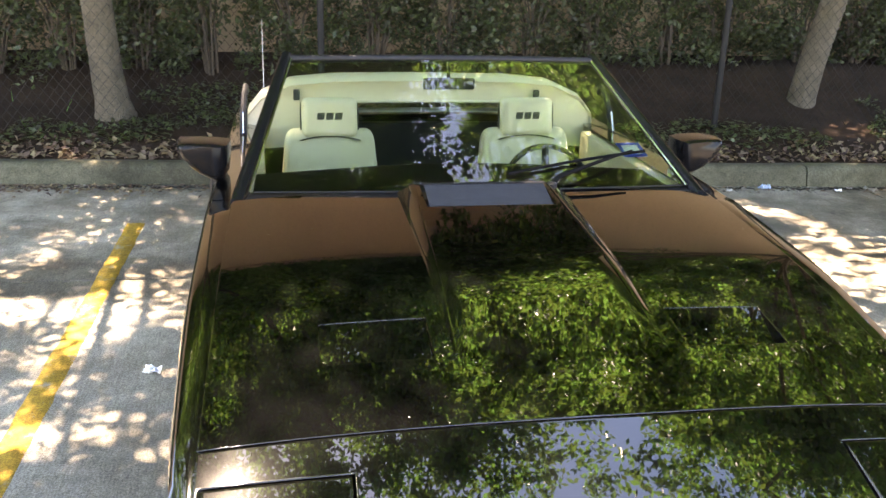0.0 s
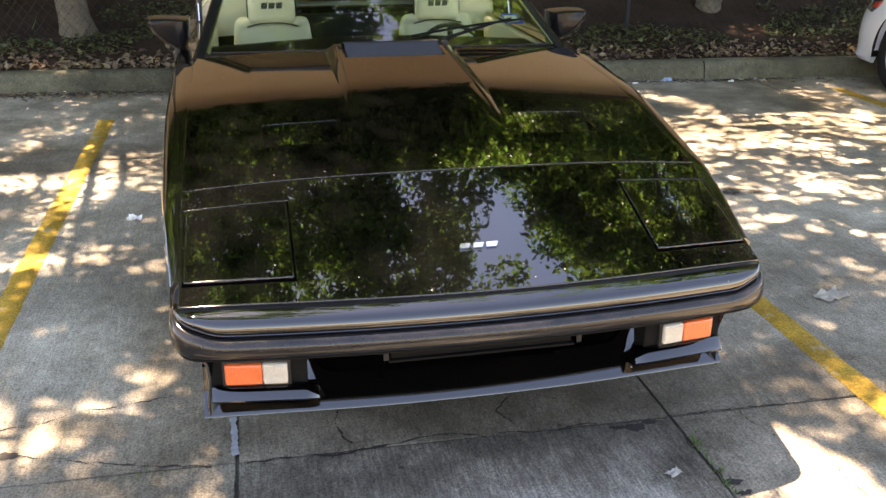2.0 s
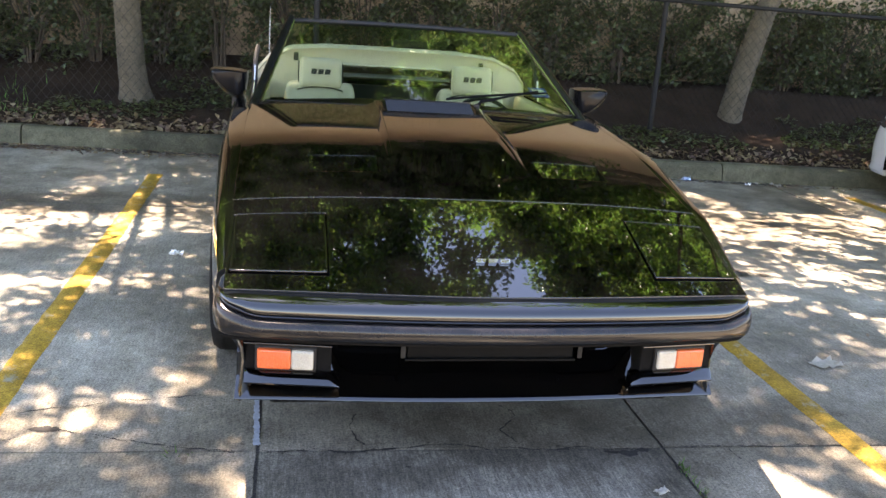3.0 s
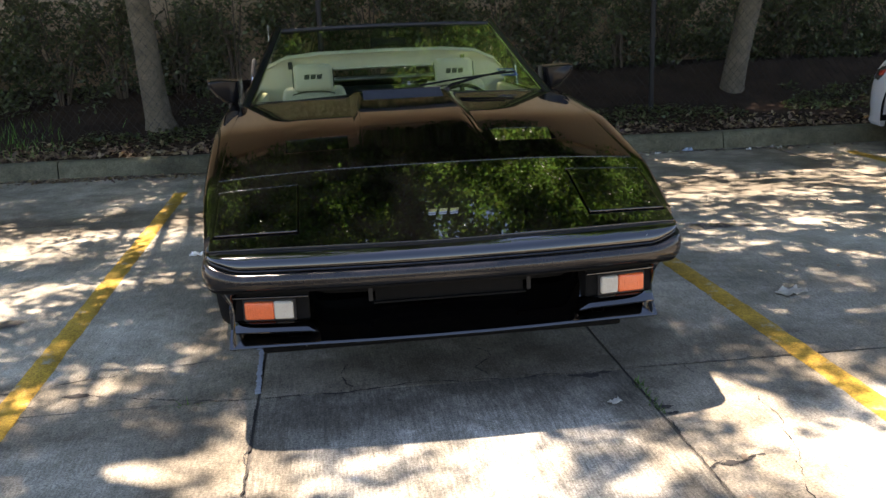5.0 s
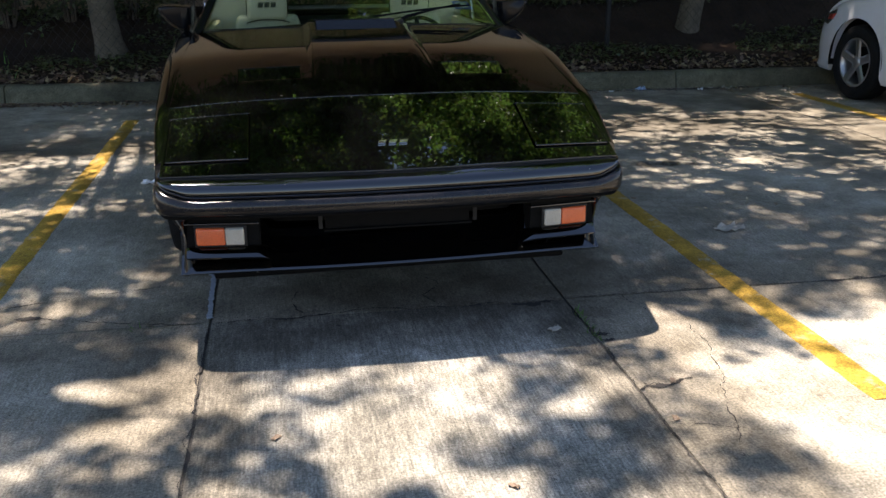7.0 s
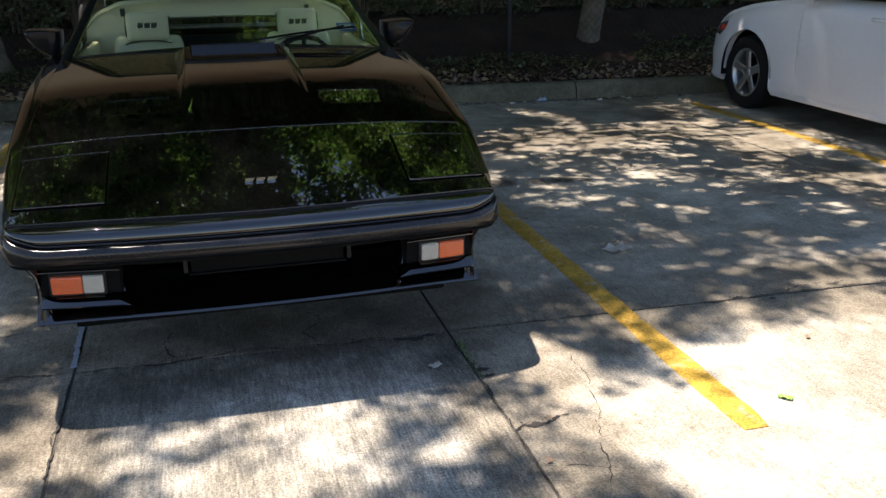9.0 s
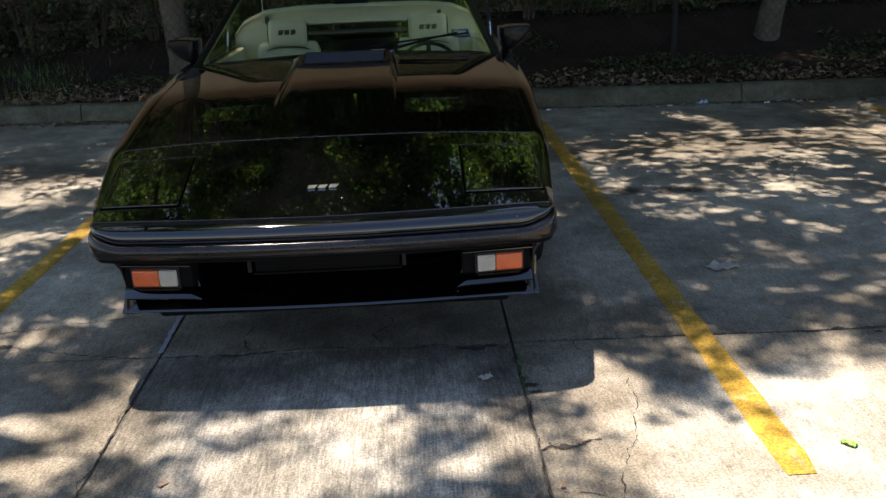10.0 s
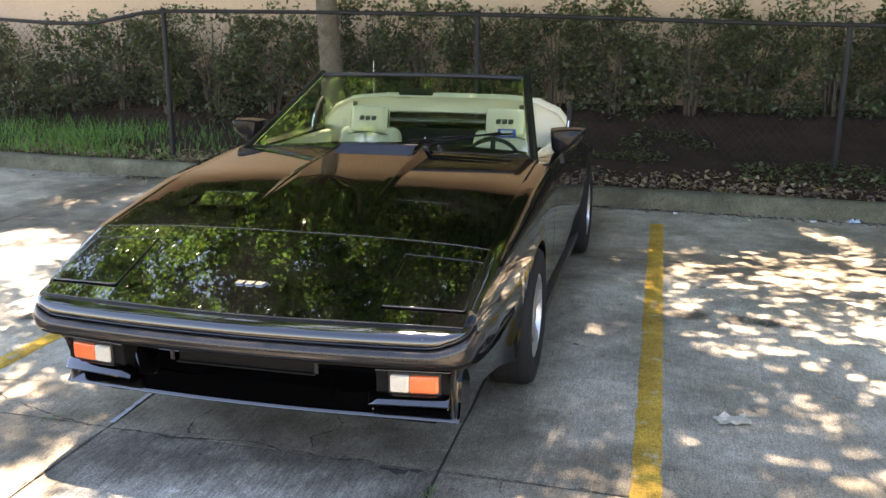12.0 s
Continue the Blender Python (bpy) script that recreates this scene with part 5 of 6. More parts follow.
def wheel(cx, cy, r, width, side, parent, rim_r, spokes, broad=1.0):
    """A wheel: tyre with rounded shoulders, rim barrel, spokes and hub. side: the way its face looks."""
    hub = empty("wheel", (cx, cy, r))
    hub.parent = parent
    h = width / 2
    bm = bmesh.new()
    lathe(bm, [(rim_r, -h * 0.85), (rim_r + 0.02, -h * 0.98), (r - 0.05, -h), (r - 0.018, -h * 0.93), (r - 0.003, -h * 0.72), (r, -h * 0.4), (r, h * 0.4), (r - 0.003, h * 0.72), (r - 0.018, h * 0.93), (r - 0.05, h), (rim_r + 0.02, h * 0.98), (rim_r, h * 0.85)], (0, 0, 0), "x", 48, True)
    for g in (-0.45, 0.0, 0.45):
        lathe(bm, [(r + 0.0015, h * g - 0.006), (r - 0.004, h * g - 0.004), (r - 0.004, h * g + 0.004), (r + 0.0015, h * g + 0.006)], (0, 0, 0), "x", 48)
    part("tyre", bm, TYRE, hub)
    f = side * h
    bm = bmesh.new()
    lathe(bm, [(rim_r + 0.006, f * 0.82), (rim_r + 0.004, f * 0.88), (rim_r - 0.008, f * 0.9), (rim_r - 0.016, f * 0.83), (rim_r - 0.028, f * 0.4), (rim_r - 0.03, -f * 0.8)], (0, 0, 0), "x", 48)
    part("rim", bm, ALLOY, hub)
    bm = bmesh.new()
    for k in range(spokes):
        a = 2 * math.pi * k / spokes + 0.3
        c, s2 = math.cos(a), math.sin(a)
        t = Vector((0, -s2, c))
        d = Vector((0, c, s2))
        w0, w1 = 0.030 * broad, 0.024 * broad
        lo, hi = 0.03, rim_r - 0.012
        pts = []
        for rr, ww, xo in ((lo, w0, 0.72), (hi * 0.6, (w0 + w1) / 2, 0.8), (hi, w1 * 1.3, 0.86)):
            pts.append([bm.verts.new(d * rr + t * ww * q + Vector((f * (xo + dz), 0, 0))) for q, dz in ((-1, -0.12), (-0.6, 0), (0.6, 0), (1, -0.12))])
        for p, q in zip(pts, pts[1:]):
            for m in range(3):
                bm.faces.new((p[m], p[m + 1], q[m + 1], q[m]))
    part("spokes", bm, ALLOY, hub)
    bm = bmesh.new()
    lathe(bm, [(0.055, f * 0.5), (0.055, f * 0.72), (0.04, f * 0.82), (0.02, f * 0.86), (0.001, f * 0.86)], (0, 0, 0), "x", 24)
    part("hub_cap", bm, ALLOY, hub)
    bm = bmesh.new()
    lathe(bm, [(0.13, f * 0.1), (0.13, f * 0.2), (0.001, f * 0.2)], (0, 0, 0), "x", 30)
    part("brake_disc", bm, DEEP, hub)
    return hub


for s in (-1, 1):
    for w in WHEEL_Y:
        wheel(s * (0.79 if w < 2 else 0.82), w, 0.305, 0.20, s, car, 0.182, 5)


# windscreen
WS_B, WS_T = Vector((0.775, 1.60, 0.905)), Vector((0.615, 2.335, 1.265))


def screen_at(u, v, off=0.0):
    """A point of the windscreen: u from -1 to 1 across, v from 0 (foot) to 1 (top)."""
    p = WS_B.lerp(WS_T, v)
    bow = 0.075 * (1 - u * u)
    n = Vector((0, -0.44, 0.9))
    return Vector((u * p.x, p.y - bow * (1 - 0.3 * v), p.z + 0.012 * (1 - u * u))) + n * off


def build_screen():
    us, vs = grid(-0.955, 0.955, 25), grid(0.03, 0.965, 13)
    bm = bmesh.new()
    rows = {}
    for off in (0.0, -0.005):
        rows[off] = [[bm.verts.new(screen_at(u, v, off)) for v in vs] for u in us]
        for i in range(len(us) - 1):
            for j in range(len(vs) - 1):
                q = rows[off]
                bm.faces.new((q[i][j], q[i + 1][j], q[i + 1][j + 1], q[i][j + 1]))
    g = part("windscreen", bm, GLASS, car, "raked windscreen glass with a slight green tint")
    g.visible_shadow = False
    fr = part("windscreen_frame", tube(bmesh.new(), [screen_at(u, 0.975, -0.005) for u in grid(-0.97, 0.97, 25)], 0.015, 10), BLACK, car)
    for s in (-1, 1):
        bm = bmesh.new()
        rows2 = []
        for v in grid(-0.03, 1.0, 12):
            c = screen_at(s * 0.985, v)
            ring = [(0.026, -0.014), (0.024, 0.006), (0.014, 0.014), (0.0, 0.016), (-0.014, 0.010), (-0.020, -0.006), (-0.014, -0.018), (0.004, -0.022)]
            rows2.append([bm.verts.new(c + Vector((s * a, 0.25 * a, b))) for a, b in ring])
        for p, q in zip(rows2, rows2[1:]):
            for k in range(len(ring)):
                bm.faces.new((p[k], p[(k + 1) % len(ring)], q[(k + 1) % len(ring)], q[k]))
        bm.faces.new(rows2[0])
        bm.faces.new(rows2[-1][::-1])
        part("pillar", bm, SHELL, car)
        bm = tube(bmesh.new(), [screen_at(s * 0.952, v, 0.004) for v in grid(0.03, 0.96, 12)], 0.0035, 6)
        part("pillar_trim", bm, CHROME, car, "thin bright trim along the glass")
    # cowl and scuttle
    bm = bmesh.new()
    rows3 = []
    for u in grid(-1, 1, 21):
        p = screen_at(u, 0.03)
        rows3.append([bm.verts.new((u * 0.775, 1.54, top_z(u * 0.775, 1.54) - 0.02)), bm.verts.new((p.x, p.y - 0.03, p.z - 0.014)), bm.verts.new((p.x, p.y + 0.03, p.z - 0.004))])
    for a, b in zip(rows3, rows3[1:]):
        for k in range(2):
            bm.faces.new((a[k], a[k + 1], b[k + 1], b[k]))
    part("scuttle", bm, BLACK, car)
    part("scuttle_trim", tube(bmesh.new(), [screen_at(u, 0.028, 0.006) for u in grid(-0.93, 0.93, 25)], 0.003, 6), BRACKET, car, "thin dull grey strip along the foot of the windscreen")


build_screen()


def build_wipers():
    arm = [(0.30, 0.02, 0.03), (0.34, 0.06, 0.036), (0.55, 0.145, 0.034), (0.78, 0.235, 0.024)]
    w = part("wiper", tube(bmesh.new(), [screen_at(*p) for p in arm], [0.011, 0.008, 0.006, 0.004], 7), VINYL, car, "single black wiper resting low on the windscreen")
    bm = tube(bmesh.new(), [screen_at(0.14 + 0.72 * t, 0.12 + 0.13 * t + 0.012 * math.sin(math.pi * t), 0.010) for t in grid(0, 1, 10)], 0.0055, 6)
    part("blade", bm, VINYL, w)
    part("pivot_cap", lathe(bmesh.new(), [(0.016, -0.01), (0.016, 0.006), (0.010, 0.012), (0.001, 0.013)], screen_at(0.30, 0.02, 0.028), "z", 16), BLACK, w)


build_wipers()


def build_cabin():
    # dashboard top
    bm = sheet(grid(-0.72, 0.72, 15), grid(1.72, 2.10, 8), lambda x, y: Vector((x, y, 0.895 - 0.25 * max(0, y - 2.0) + 0.02 * math.cos(x * 3))), rim=0.02, drop=0.2)
    part("dashboard", bm, VINYL, car, "black padded dashboard top")
    bm = bmesh.new()
    box(bm, -0.20, 0.20, 2.03, 2.10, 0.55, 0.86, 0.02)
    box(bm, -0.12, 0.12, 2.05, 3.0, 0.35, 0.58, 0.03)
    part("console", bm, BLACK, car)
    # steering wheel on the near-side seat
    sw = part("steering_wheel", lathe(bmesh.new(), [(0.178 + 0.012 * math.cos(a), 0.014 * math.sin(a)) for a in np.linspace(0, 2 * math.pi, 9)[:-1]], (0, 0, 0), "y", 36, True), BLACK, car)
    sw.matrix_world = pose(0.43, 2.24, 0.745, -25, 0, 0)
    bm = bmesh.new()
    for a in (90, 210, 330):
        c, s2 = math.cos(radians(a)), math.sin(radians(a))
        tube(bm, [(0, 0.02, 0), (0.18 * c, 0, 0.18 * s2)], [0.022, 0.014], 6)
    lathe(bm, [(0.05, 0.03), (0.045, 0.0), (0.001, -0.005)], (0, 0, 0), "y", 16)
    part("wheel_spokes", bm, BLACK, sw)
    for s in (-1, 1):
        cx = s * 0.437
        seat = part("seat", boxed(cx - 0.25, cx + 0.25, 2.22, 2.72, 0.30, 0.47, 0.05, 4), CREAM, car, "cream leather bucket seat")
        bm = boxed(-0.235, 0.235, -0.06, 0.06, 0.0, 0.50, 0.05, 4)
        for v in bm.verts:
            v.co.x *= 1 - 0.22 * max(0, (v.co.z - 0.25) / 0.25)
            if v.co.y < 0:
                v.co.y -= 0.03 * (abs(v.co.x) / 0.235) ** 2
        bk = part("backrest", bm, CREAM, seat)
        bk.matrix_world = pose(cx, 2.60, 0.42, -14, 0, 0)
        bm = boxed(-0.120, 0.120, -0.05, 0.05, 0.0, 0.172, 0.038, 5)
        hd = part("headrest", bm, CREAM, seat)
        hd.matrix_world = pose(cx, 2.67, 0.875, -12, 0, 0)
        # dark tubes stand for the shade in the gaps beside the headrest
        for x in (-0.121, 0.121):
            part("headrest_side_shade", tube(bmesh.new(), [(x, -0.012, 0.02), (x * 1.02, -0.014, 0.085), (x, -0.012, 0.15)], 0.0045, 6), DARKWORD, hd)
        part("headrest_seam", tube(bmesh.new(), [(x, -0.035, 0.006 - 0.02 * (x / 0.13) ** 2) for x in grid(-0.13, 0.13, 9)], 0.004, 6), DARKWORD, hd)
        for x0, sl in ((-0.055, 0.0), (-0.017, 1.0), (0.021, 0.0)):
            bm = prism(bmesh.new(), [(x0, 0.0), (x0 + 0.03, 0.0), (x0 + 0.036, 0.03), (x0 + 0.004, 0.03)], 0.004, lambda u, v, w: Vector((u, -0.0465 - w, 0.075 + v)))
            part("emblem", bm, DARKWORD, hd)
        bm = bmesh.new()
        for k in range(-3, 4):
            box(bm, k * 0.055 - 0.003, k * 0.055 + 0.003, -0.068, -0.058, 0.08, 0.36)
        part("piping", bm, CREAM, bk)
        # door trim
        part("door_trim", boxed(*sorted((s * 0.72, s * 0.785)), 1.75, 2.75, 0.40, 0.885, 0.02), CREAM, car)
    # hood: cream hoop behind the seats with a dark opening
    hoop = bmesh.new()
    outer = [(-0.80, 0.80), (-0.79, 0.95), (-0.73, 1.02), (-0.60, 1.078), (-0.40, 1.096), (0.0, 1.100), (0.40, 1.096), (0.60, 1.078), (0.73, 1.02), (0.79, 0.95), (0.80, 0.80)]
    inner = [(-0.53, 0.80), (-0.53, 0.86), (-0.52, 0.945), (-0.49, 0.988), (-0.38, 1.003), (0.0, 1.006), (0.38, 1.003), (0.49, 0.988), (0.52, 0.945), (0.53, 0.86), (0.53, 0.80)]
    lay = []
    for dy, grow in ((-0.03, -0.012), (-0.05, 0.0), (0.0, 0.018), (0.16, 0.012), (0.18, 0.0)):
        lay.append(([hoop.verts.new((x, 2.86 + dy, z + grow)) for x, z in outer], [hoop.verts.new((x, 2.86 + dy, z - grow * 0.6)) for x, z in inner]))
    m = len(outer)
    for (o1, i1), (o2, i2) in zip(lay, lay[1:]):
        for k in range(m - 1):
            hoop.faces.new((o1[k], o1[k + 1], o2[k + 1], o2[k]))
            hoop.faces.new((i1[k], i1[k + 1], i2[k + 1], i2[k]))
    for o1, i1 in (lay[0], lay[-1]):
        for k in range(m - 1):
            hoop.faces.new((o1[k], o1[k + 1], i1[k + 1], i1[k]))
    part("hood_hoop", hoop, CREAM, car, "cream padded hoop of the folded hood", angle=60)
    for x in (-0.575, 0.515):
        part("belt_guide", boxed(x - 0.014, x + 0.014, 2.795, 2.812, 1.015, 1.062, 0.004), DARKWORD, car)
    part("rear_bulkhead", boxed(-0.78, 0.78, 2.98, 3.02, 0.30, 0.88, 0.01), BLACK, car)
    deck = sheet(grid(-0.79, 0.79, 15), grid(3.02, 3.83, 12), lambda x, y: Vector((x, y, BELT_Z(y) + 0.012 * (1 - (x / 0.8) ** 2))), rim=0.004, drop=0.04)
    part("rear_deck", deck, PAINT, car)
    part("tail_panel", boxed(-0.83, 0.83, 3.80, 3.86, 0.30, 0.855, 0.02), PAINT, car)
    # the deck edge's reflection, painted onto a thin tube
    part("deck_edge_sheen", tube(bmesh.new(), [(x, 3.03, 0.922 + 0.01 * (1 - (x / 0.8) ** 2)) for x in grid(-0.7, 0.7, 9)], 0.011, 8), DECK_SHEEN, car, "rear deck edge painted pale blue-grey for its sky reflection")
    # interior mirror
    m1 = part("interior_mirror", boxed(-0.10, 0.10, 2.19, 2.21, 1.155, 1.20, 0.01, 3), BLACK, car)
    part("mirror_stem", tube(bmesh.new(), [(0, 2.2, 1.19), (0, 2.24, 1.25)], 0.007, 6), BLACK, m1)
    # hood catches on the door tops
    for s in (-1, 1):
        cx = s * (0.80 if s < 0 else 0.825)
        bm = tube(bmesh.new(), [(cx, 2.62, 0.90), (cx, 2.66, 0.98), (cx * 0.994, 2.72, 1.05), (cx * 0.988, 2.77, 1.08), (cx * 0.988, 2.80, 1.05)], [0.016, 0.014, 0.013, 0.014, 0.012], 8)
        c = part("hood_catch", bm, BLACK, car)
        part("catch_pin", tube(bmesh.new(), [(cx, 2.60, 0.91), (cx, 2.64, 0.99)], 0.004, 6), CHROME, c)
    # aerial
    part("aerial", tube(bmesh.new(), [(-0.745, 3.70, 0.89), (-0.745, 3.70, 0.92), (-0.742, 3.70, 1.29)], [0.010, 0.0028, 0.0016], 7), ALLOY, car)
    # blue tag inside the glass
    tag = bmesh.new()
    prism(tag, [(0.755, 0.24), (0.88, 0.24), (0.88, 0.335), (0.755, 0.335)], 0.002, lambda u, v, w: screen_at(u, v, -0.009 + w))
    t = part("windscreen_tag", tag, BLUETAG, car, "blue and white tag behind the windscreen")
    tag = bmesh.new()
    prism(tag, [(0.772, 0.258), (0.858, 0.258), (0.858, 0.315), (0.772, 0.315)], 0.001, lambda u, v, w: screen_at(u, v, -0.0065 + w))
    part("tag_panel", tag, WHITEPAPER, t)


build_cabin()


def build_mirrors():
    for s in (-1, 1):
        bm = bmesh.new()
        face = [(0.0, 0.0), (0.05, 0.006), (0.105, 0.009), (0.158, 0.008), (0.176, 0.002), (0.180, -0.012), (0.170, -0.040), (0.140, -0.078), (0.100, -0.112), (0.060, -0.132), (0.030, -0.134), (0.008, -0.100), (0.0, -0.040)]
        rows = []
        for dy, k in ((-0.088, 0.66), (-0.082, 0.78), (-0.066, 0.88), (-0.040, 0.95), (-0.010, 0.99), (0.025, 1.0), (0.040, 0.99), (0.046, 0.96)):
            rows.append([bm.verts.new((s * (0.805 + 0.083 + (a - 0.083) * k), 1.92 + dy, 1.022 - 0.02 + (b + 0.02) * k)) for a, b in face])
        n = len(face)
        for p, q in zip(rows, rows[1:]):
            for k in range(n):
                bm.faces.new((p[k], p[(k + 1) % n], q[(k + 1) % n], q[k]))
        bm.faces.new(rows[0])
        bm.faces.new(rows[-1][::-1])
        m = part("door_mirror", bm, SHELL, car, "wedge-shaped black door mirror", angle=45)
        bm = prism(bmesh.new(), [(0.01, -0.012), (0.155, -0.012), (0.15, -0.035), (0.125, -0.06), (0.07, -0.085), (0.03, -0.075)], 0.003, lambda u, v, w, s=s: Vector((s * (0.805 + u), 1.966 + w, 1.022 + v)))
        part("mirror_glass", bm, MIRROR, m)
        bm = tube(bmesh.new(), [(s * 0.862, 1.92, 0.935), (s * 0.856, 1.92, 0.90), (s * 0.848, 1.92, 0.85)], [0.026, 0.024, 0.036], 8)
        part("mirror_foot", bm, BLACK, m)


build_mirrors()


# ---------------------------------------------------------------- the white car
def build_white_car():
    wc = empty("white_hatchback", (5.36, 2.6, 0))
    tagged(wc, "white modern hatchback parked nose to the kerb", "car")
    XL, XR = 4.48, 6.24
    mid = (XL + XR) / 2
    half = (XR - XL) / 2
    nose, tail = 4.86, 0.42
    wy = (3.98, 1.34)
    arch = 0.36
    shoulder = spline([(tail, 0.97), (1.2, 1.02), (2.4, 1.0), (3.2, 0.985), (3.9, 0.92), (4.4, 0.815), (4.65, 0.70), (nose, 0.52)])
    plan = spline([(tail, 0.80), (0.7, 0.90), (1.4, 0.965), (2.5, 0.985), (3.9, 0.985), (4.3, 0.96), (4.6, 0.90), (4.75, 0.82), (nose, 0.70)])

    def bottom(y):
        z = 0.20
        for w in wy:
            d = abs(y - w)
            if d < arch:
                z = max(z, 0.33 + math.sqrt(arch * arch - d * d))
        return z

    prof = [(0.0, -0.09), (0.05, -0.035), (0.14, 0.0), (0.28, 0.012), (0.45, 0.02), (0.6, 0.018), (0.74, 0.010), (0.86, 0.008), (0.95, 0.02), (1.0, 0.005)]

    def side(s, y, k):
        t, o = prof[k]
        zt = shoulder(y)
        z = max(zt + (0.20 - zt) * t, bottom(y))
        fl = sum(0.018 * math.exp(-((y - w) / 0.4) ** 2) for w in wy) * min(1, t / 0.3)
        return Vector((mid + s * (half * plan(y) + o + fl - 0.02), y, z))

    def panel(s, y0, y1, name):
        ys = set(np.linspace(y0, y1, max(5, int((y1 - y0) / 0.05))))
        for w in wy:
            for a in np.linspace(0, math.pi, 25):
                yy = w + arch * math.cos(a)
                if y0 < yy < y1:
                    ys.add(yy)
        ys = sorted(ys)
        ys = [y for i, y in enumerate(ys) if i == 0 or y - ys[i - 1] > 0.002]
        bm = bmesh.new()
        rows = [[bm.verts.new(side(s, y, k)) for k in range(len(prof))] for y in ys]
        for a, b in zip(rows, rows[1:]):
            for k in range(len(prof) - 1):
                bm.faces.new((a[k], a[k + 1], b[k + 1], b[k]))
        bmesh.ops.remove_doubles(bm, verts=bm.verts[:], dist=0.0004)
        bmesh.ops.dissolve_degenerate(bm, dist=0.0003, edges=bm.edges[:])
        r = bmesh.ops.extrude_edge_only(bm, edges=[e for e in bm.edges if e.is_boundary])
        for v in r["geom"]:
            if isinstance(v, bmesh.types.BMVert):
                v.co.x -= s * 0.03
                v.co.z -= 0.003
        ob = part(name, bm, WHITE, wc, angle=38)
        ob.matrix_parent_inverse = wc.matrix_world.inverted()
        return ob

    inv = wc.matrix_world.inverted()

    def add(name, bm, m, label="", parent=None):
        ob = part(name, bm, m, parent or wc, label)
        ob.matrix_parent_inverse = (parent.matrix_world if parent else wc.matrix_world).inverted()
        return ob

    for s in (-1, 1):
        panel(s, 3.30, nose, "front_wing")
        d = panel(s, 2.16, 3.292, "front_door")
        panel(s, 1.25, 2.152, "rear_door")
        panel(s, tail, 1.242, "rear_quarter")
        for yy in (2.30, 1.40):
            bm = tube(bmesh.new(), [(mid + s * (half * plan(yy)), yy - 0.02, 0.88), (mid + s * (half * plan(yy) + 0.035), yy + 0.02, 0.885), (mid + s * (half * plan(yy) + 0.035), yy + 0.16, 0.885), (mid + s * (half * plan(yy)), yy + 0.20, 0.88)], 0.013, 8)
            add("door_handle", bm, WHITE)
        bm = boxed(*sorted((mid + s * (half * 0.985), mid + s * (half * 0.985 - 0.08))), 1.72, 3.60, 0.175, 0.235, 0.02)
        add("sill", bm, WHITE)
        # side windows
        for a, b, c, e in ((2.20, 3.22, 2.22, 2.62), (1.28, 2.12, 1.34, 2.14)):
            out = [(a, 1.01), (b, 1.0), (e, 1.41), (c, 1.43)]
            bm = prism(bmesh.new(), out, 0.006, lambda u, v, w, s=s: Vector((mid + s * (half * 0.955 - 0.30 * (v - 1.0) + w), u, v)))
            add("side_window", bm, TINTED)
        # pillars and roof rail
        bm = tube(bmesh.new(), [(mid + s * half * 0.93, 3.30, 0.99), (mid + s * half * 0.82, 2.66, 1.42), (mid + s * half * 0.79, 1.9, 1.48), (mid + s * half * 0.80, 1.0, 1.41), (mid + s * half * 0.9, 0.62, 1.0)], [0.04, 0.035, 0.035, 0.04, 0.06], 8)
        add("roof_pillar", bm, WHITE)
        # door mirror
        bm = boxed(*sorted((mid + s * (half * 0.97 + 0.02), mid + s * (half * 0.97 + 0.20))), 2.98, 3.09, 1.01, 1.14, 0.03, 3)
        add("door_mirror", bm, WHITE)
        # headlamp and marker
        bm = prism(bmesh.new(), [(4.36, 0.74), (4.50, 0.70), (4.60, 0.62), (4.50, 0.60), (4.42, 0.65)], 0.02, lambda u, v, w, s=s: Vector((mid + s * (half * plan(u) - 0.012 + w), u, v)))
        h = add("headlamp", bm, DARKLENS)
        bm = prism(bmesh.new(), [(4.38, 0.70), (4.45, 0.69), (4.48, 0.645), (4.42, 0.65)], 0.03, lambda u, v, w, s=s: Vector((mid + s * (half * plan(u) - 0.012 + w), u, v)))
        add("side_marker", bm, REDLENS)
        for w in wy:
            wh = wheel(mid + s * (half - 0.115), w, 0.318, 0.21, s, None, 0.205, 5, 1.25)
            wh.parent = wc
            wh.matrix_parent_inverse = inv
            bm = bmesh.new()
            rr = arch + 0.01
            rows = [[bm.verts.new((mid + s * x, w + rr * math.cos(a), 0.33 + rr * math.sin(a))) for x in (half - 0.30, half - 0.01)] for a in np.linspace(-0.2, math.pi + 0.2, 18)]
            for a, b in zip(rows, rows[1:]):
                bm.faces.new((a[0], a[1], b[1], b[0]))
            add("wheel_well", bm, DEEP)
    # bonnet, roof, glass, ends
    xs = grid(-1, 1, 13)
    bm = sheet(xs, grid(3.25, 4.76, 16), lambda u, y: Vector((mid + u * (half * plan(y) - 0.06), y, shoulder(y) + 0.05 * (1 - u * u))), rim=0.01, drop=0.05)
    add("bonnet", bm, WHITE)
    bm = sheet(xs, grid(0.95, 2.62, 12), lambda u, y: Vector((mid + u * half * 0.80, y, 1.45 + 0.05 * (1 - u * u) - 0.06 * (y - 1.8) ** 2)), rim=0.01, drop=0.04)
    add("roof", bm, WHITE)
    bm = sheet(xs, grid(0, 1, 8), lambda u, t: Vector((mid + u * half * (0.92 - 0.13 * t), 3.42 - 0.80 * t + 0.06 * (1 - u * u), 0.985 + 0.445 * t)), rim=0.004, drop=0.01)
    add("windscreen", bm, TINTED)
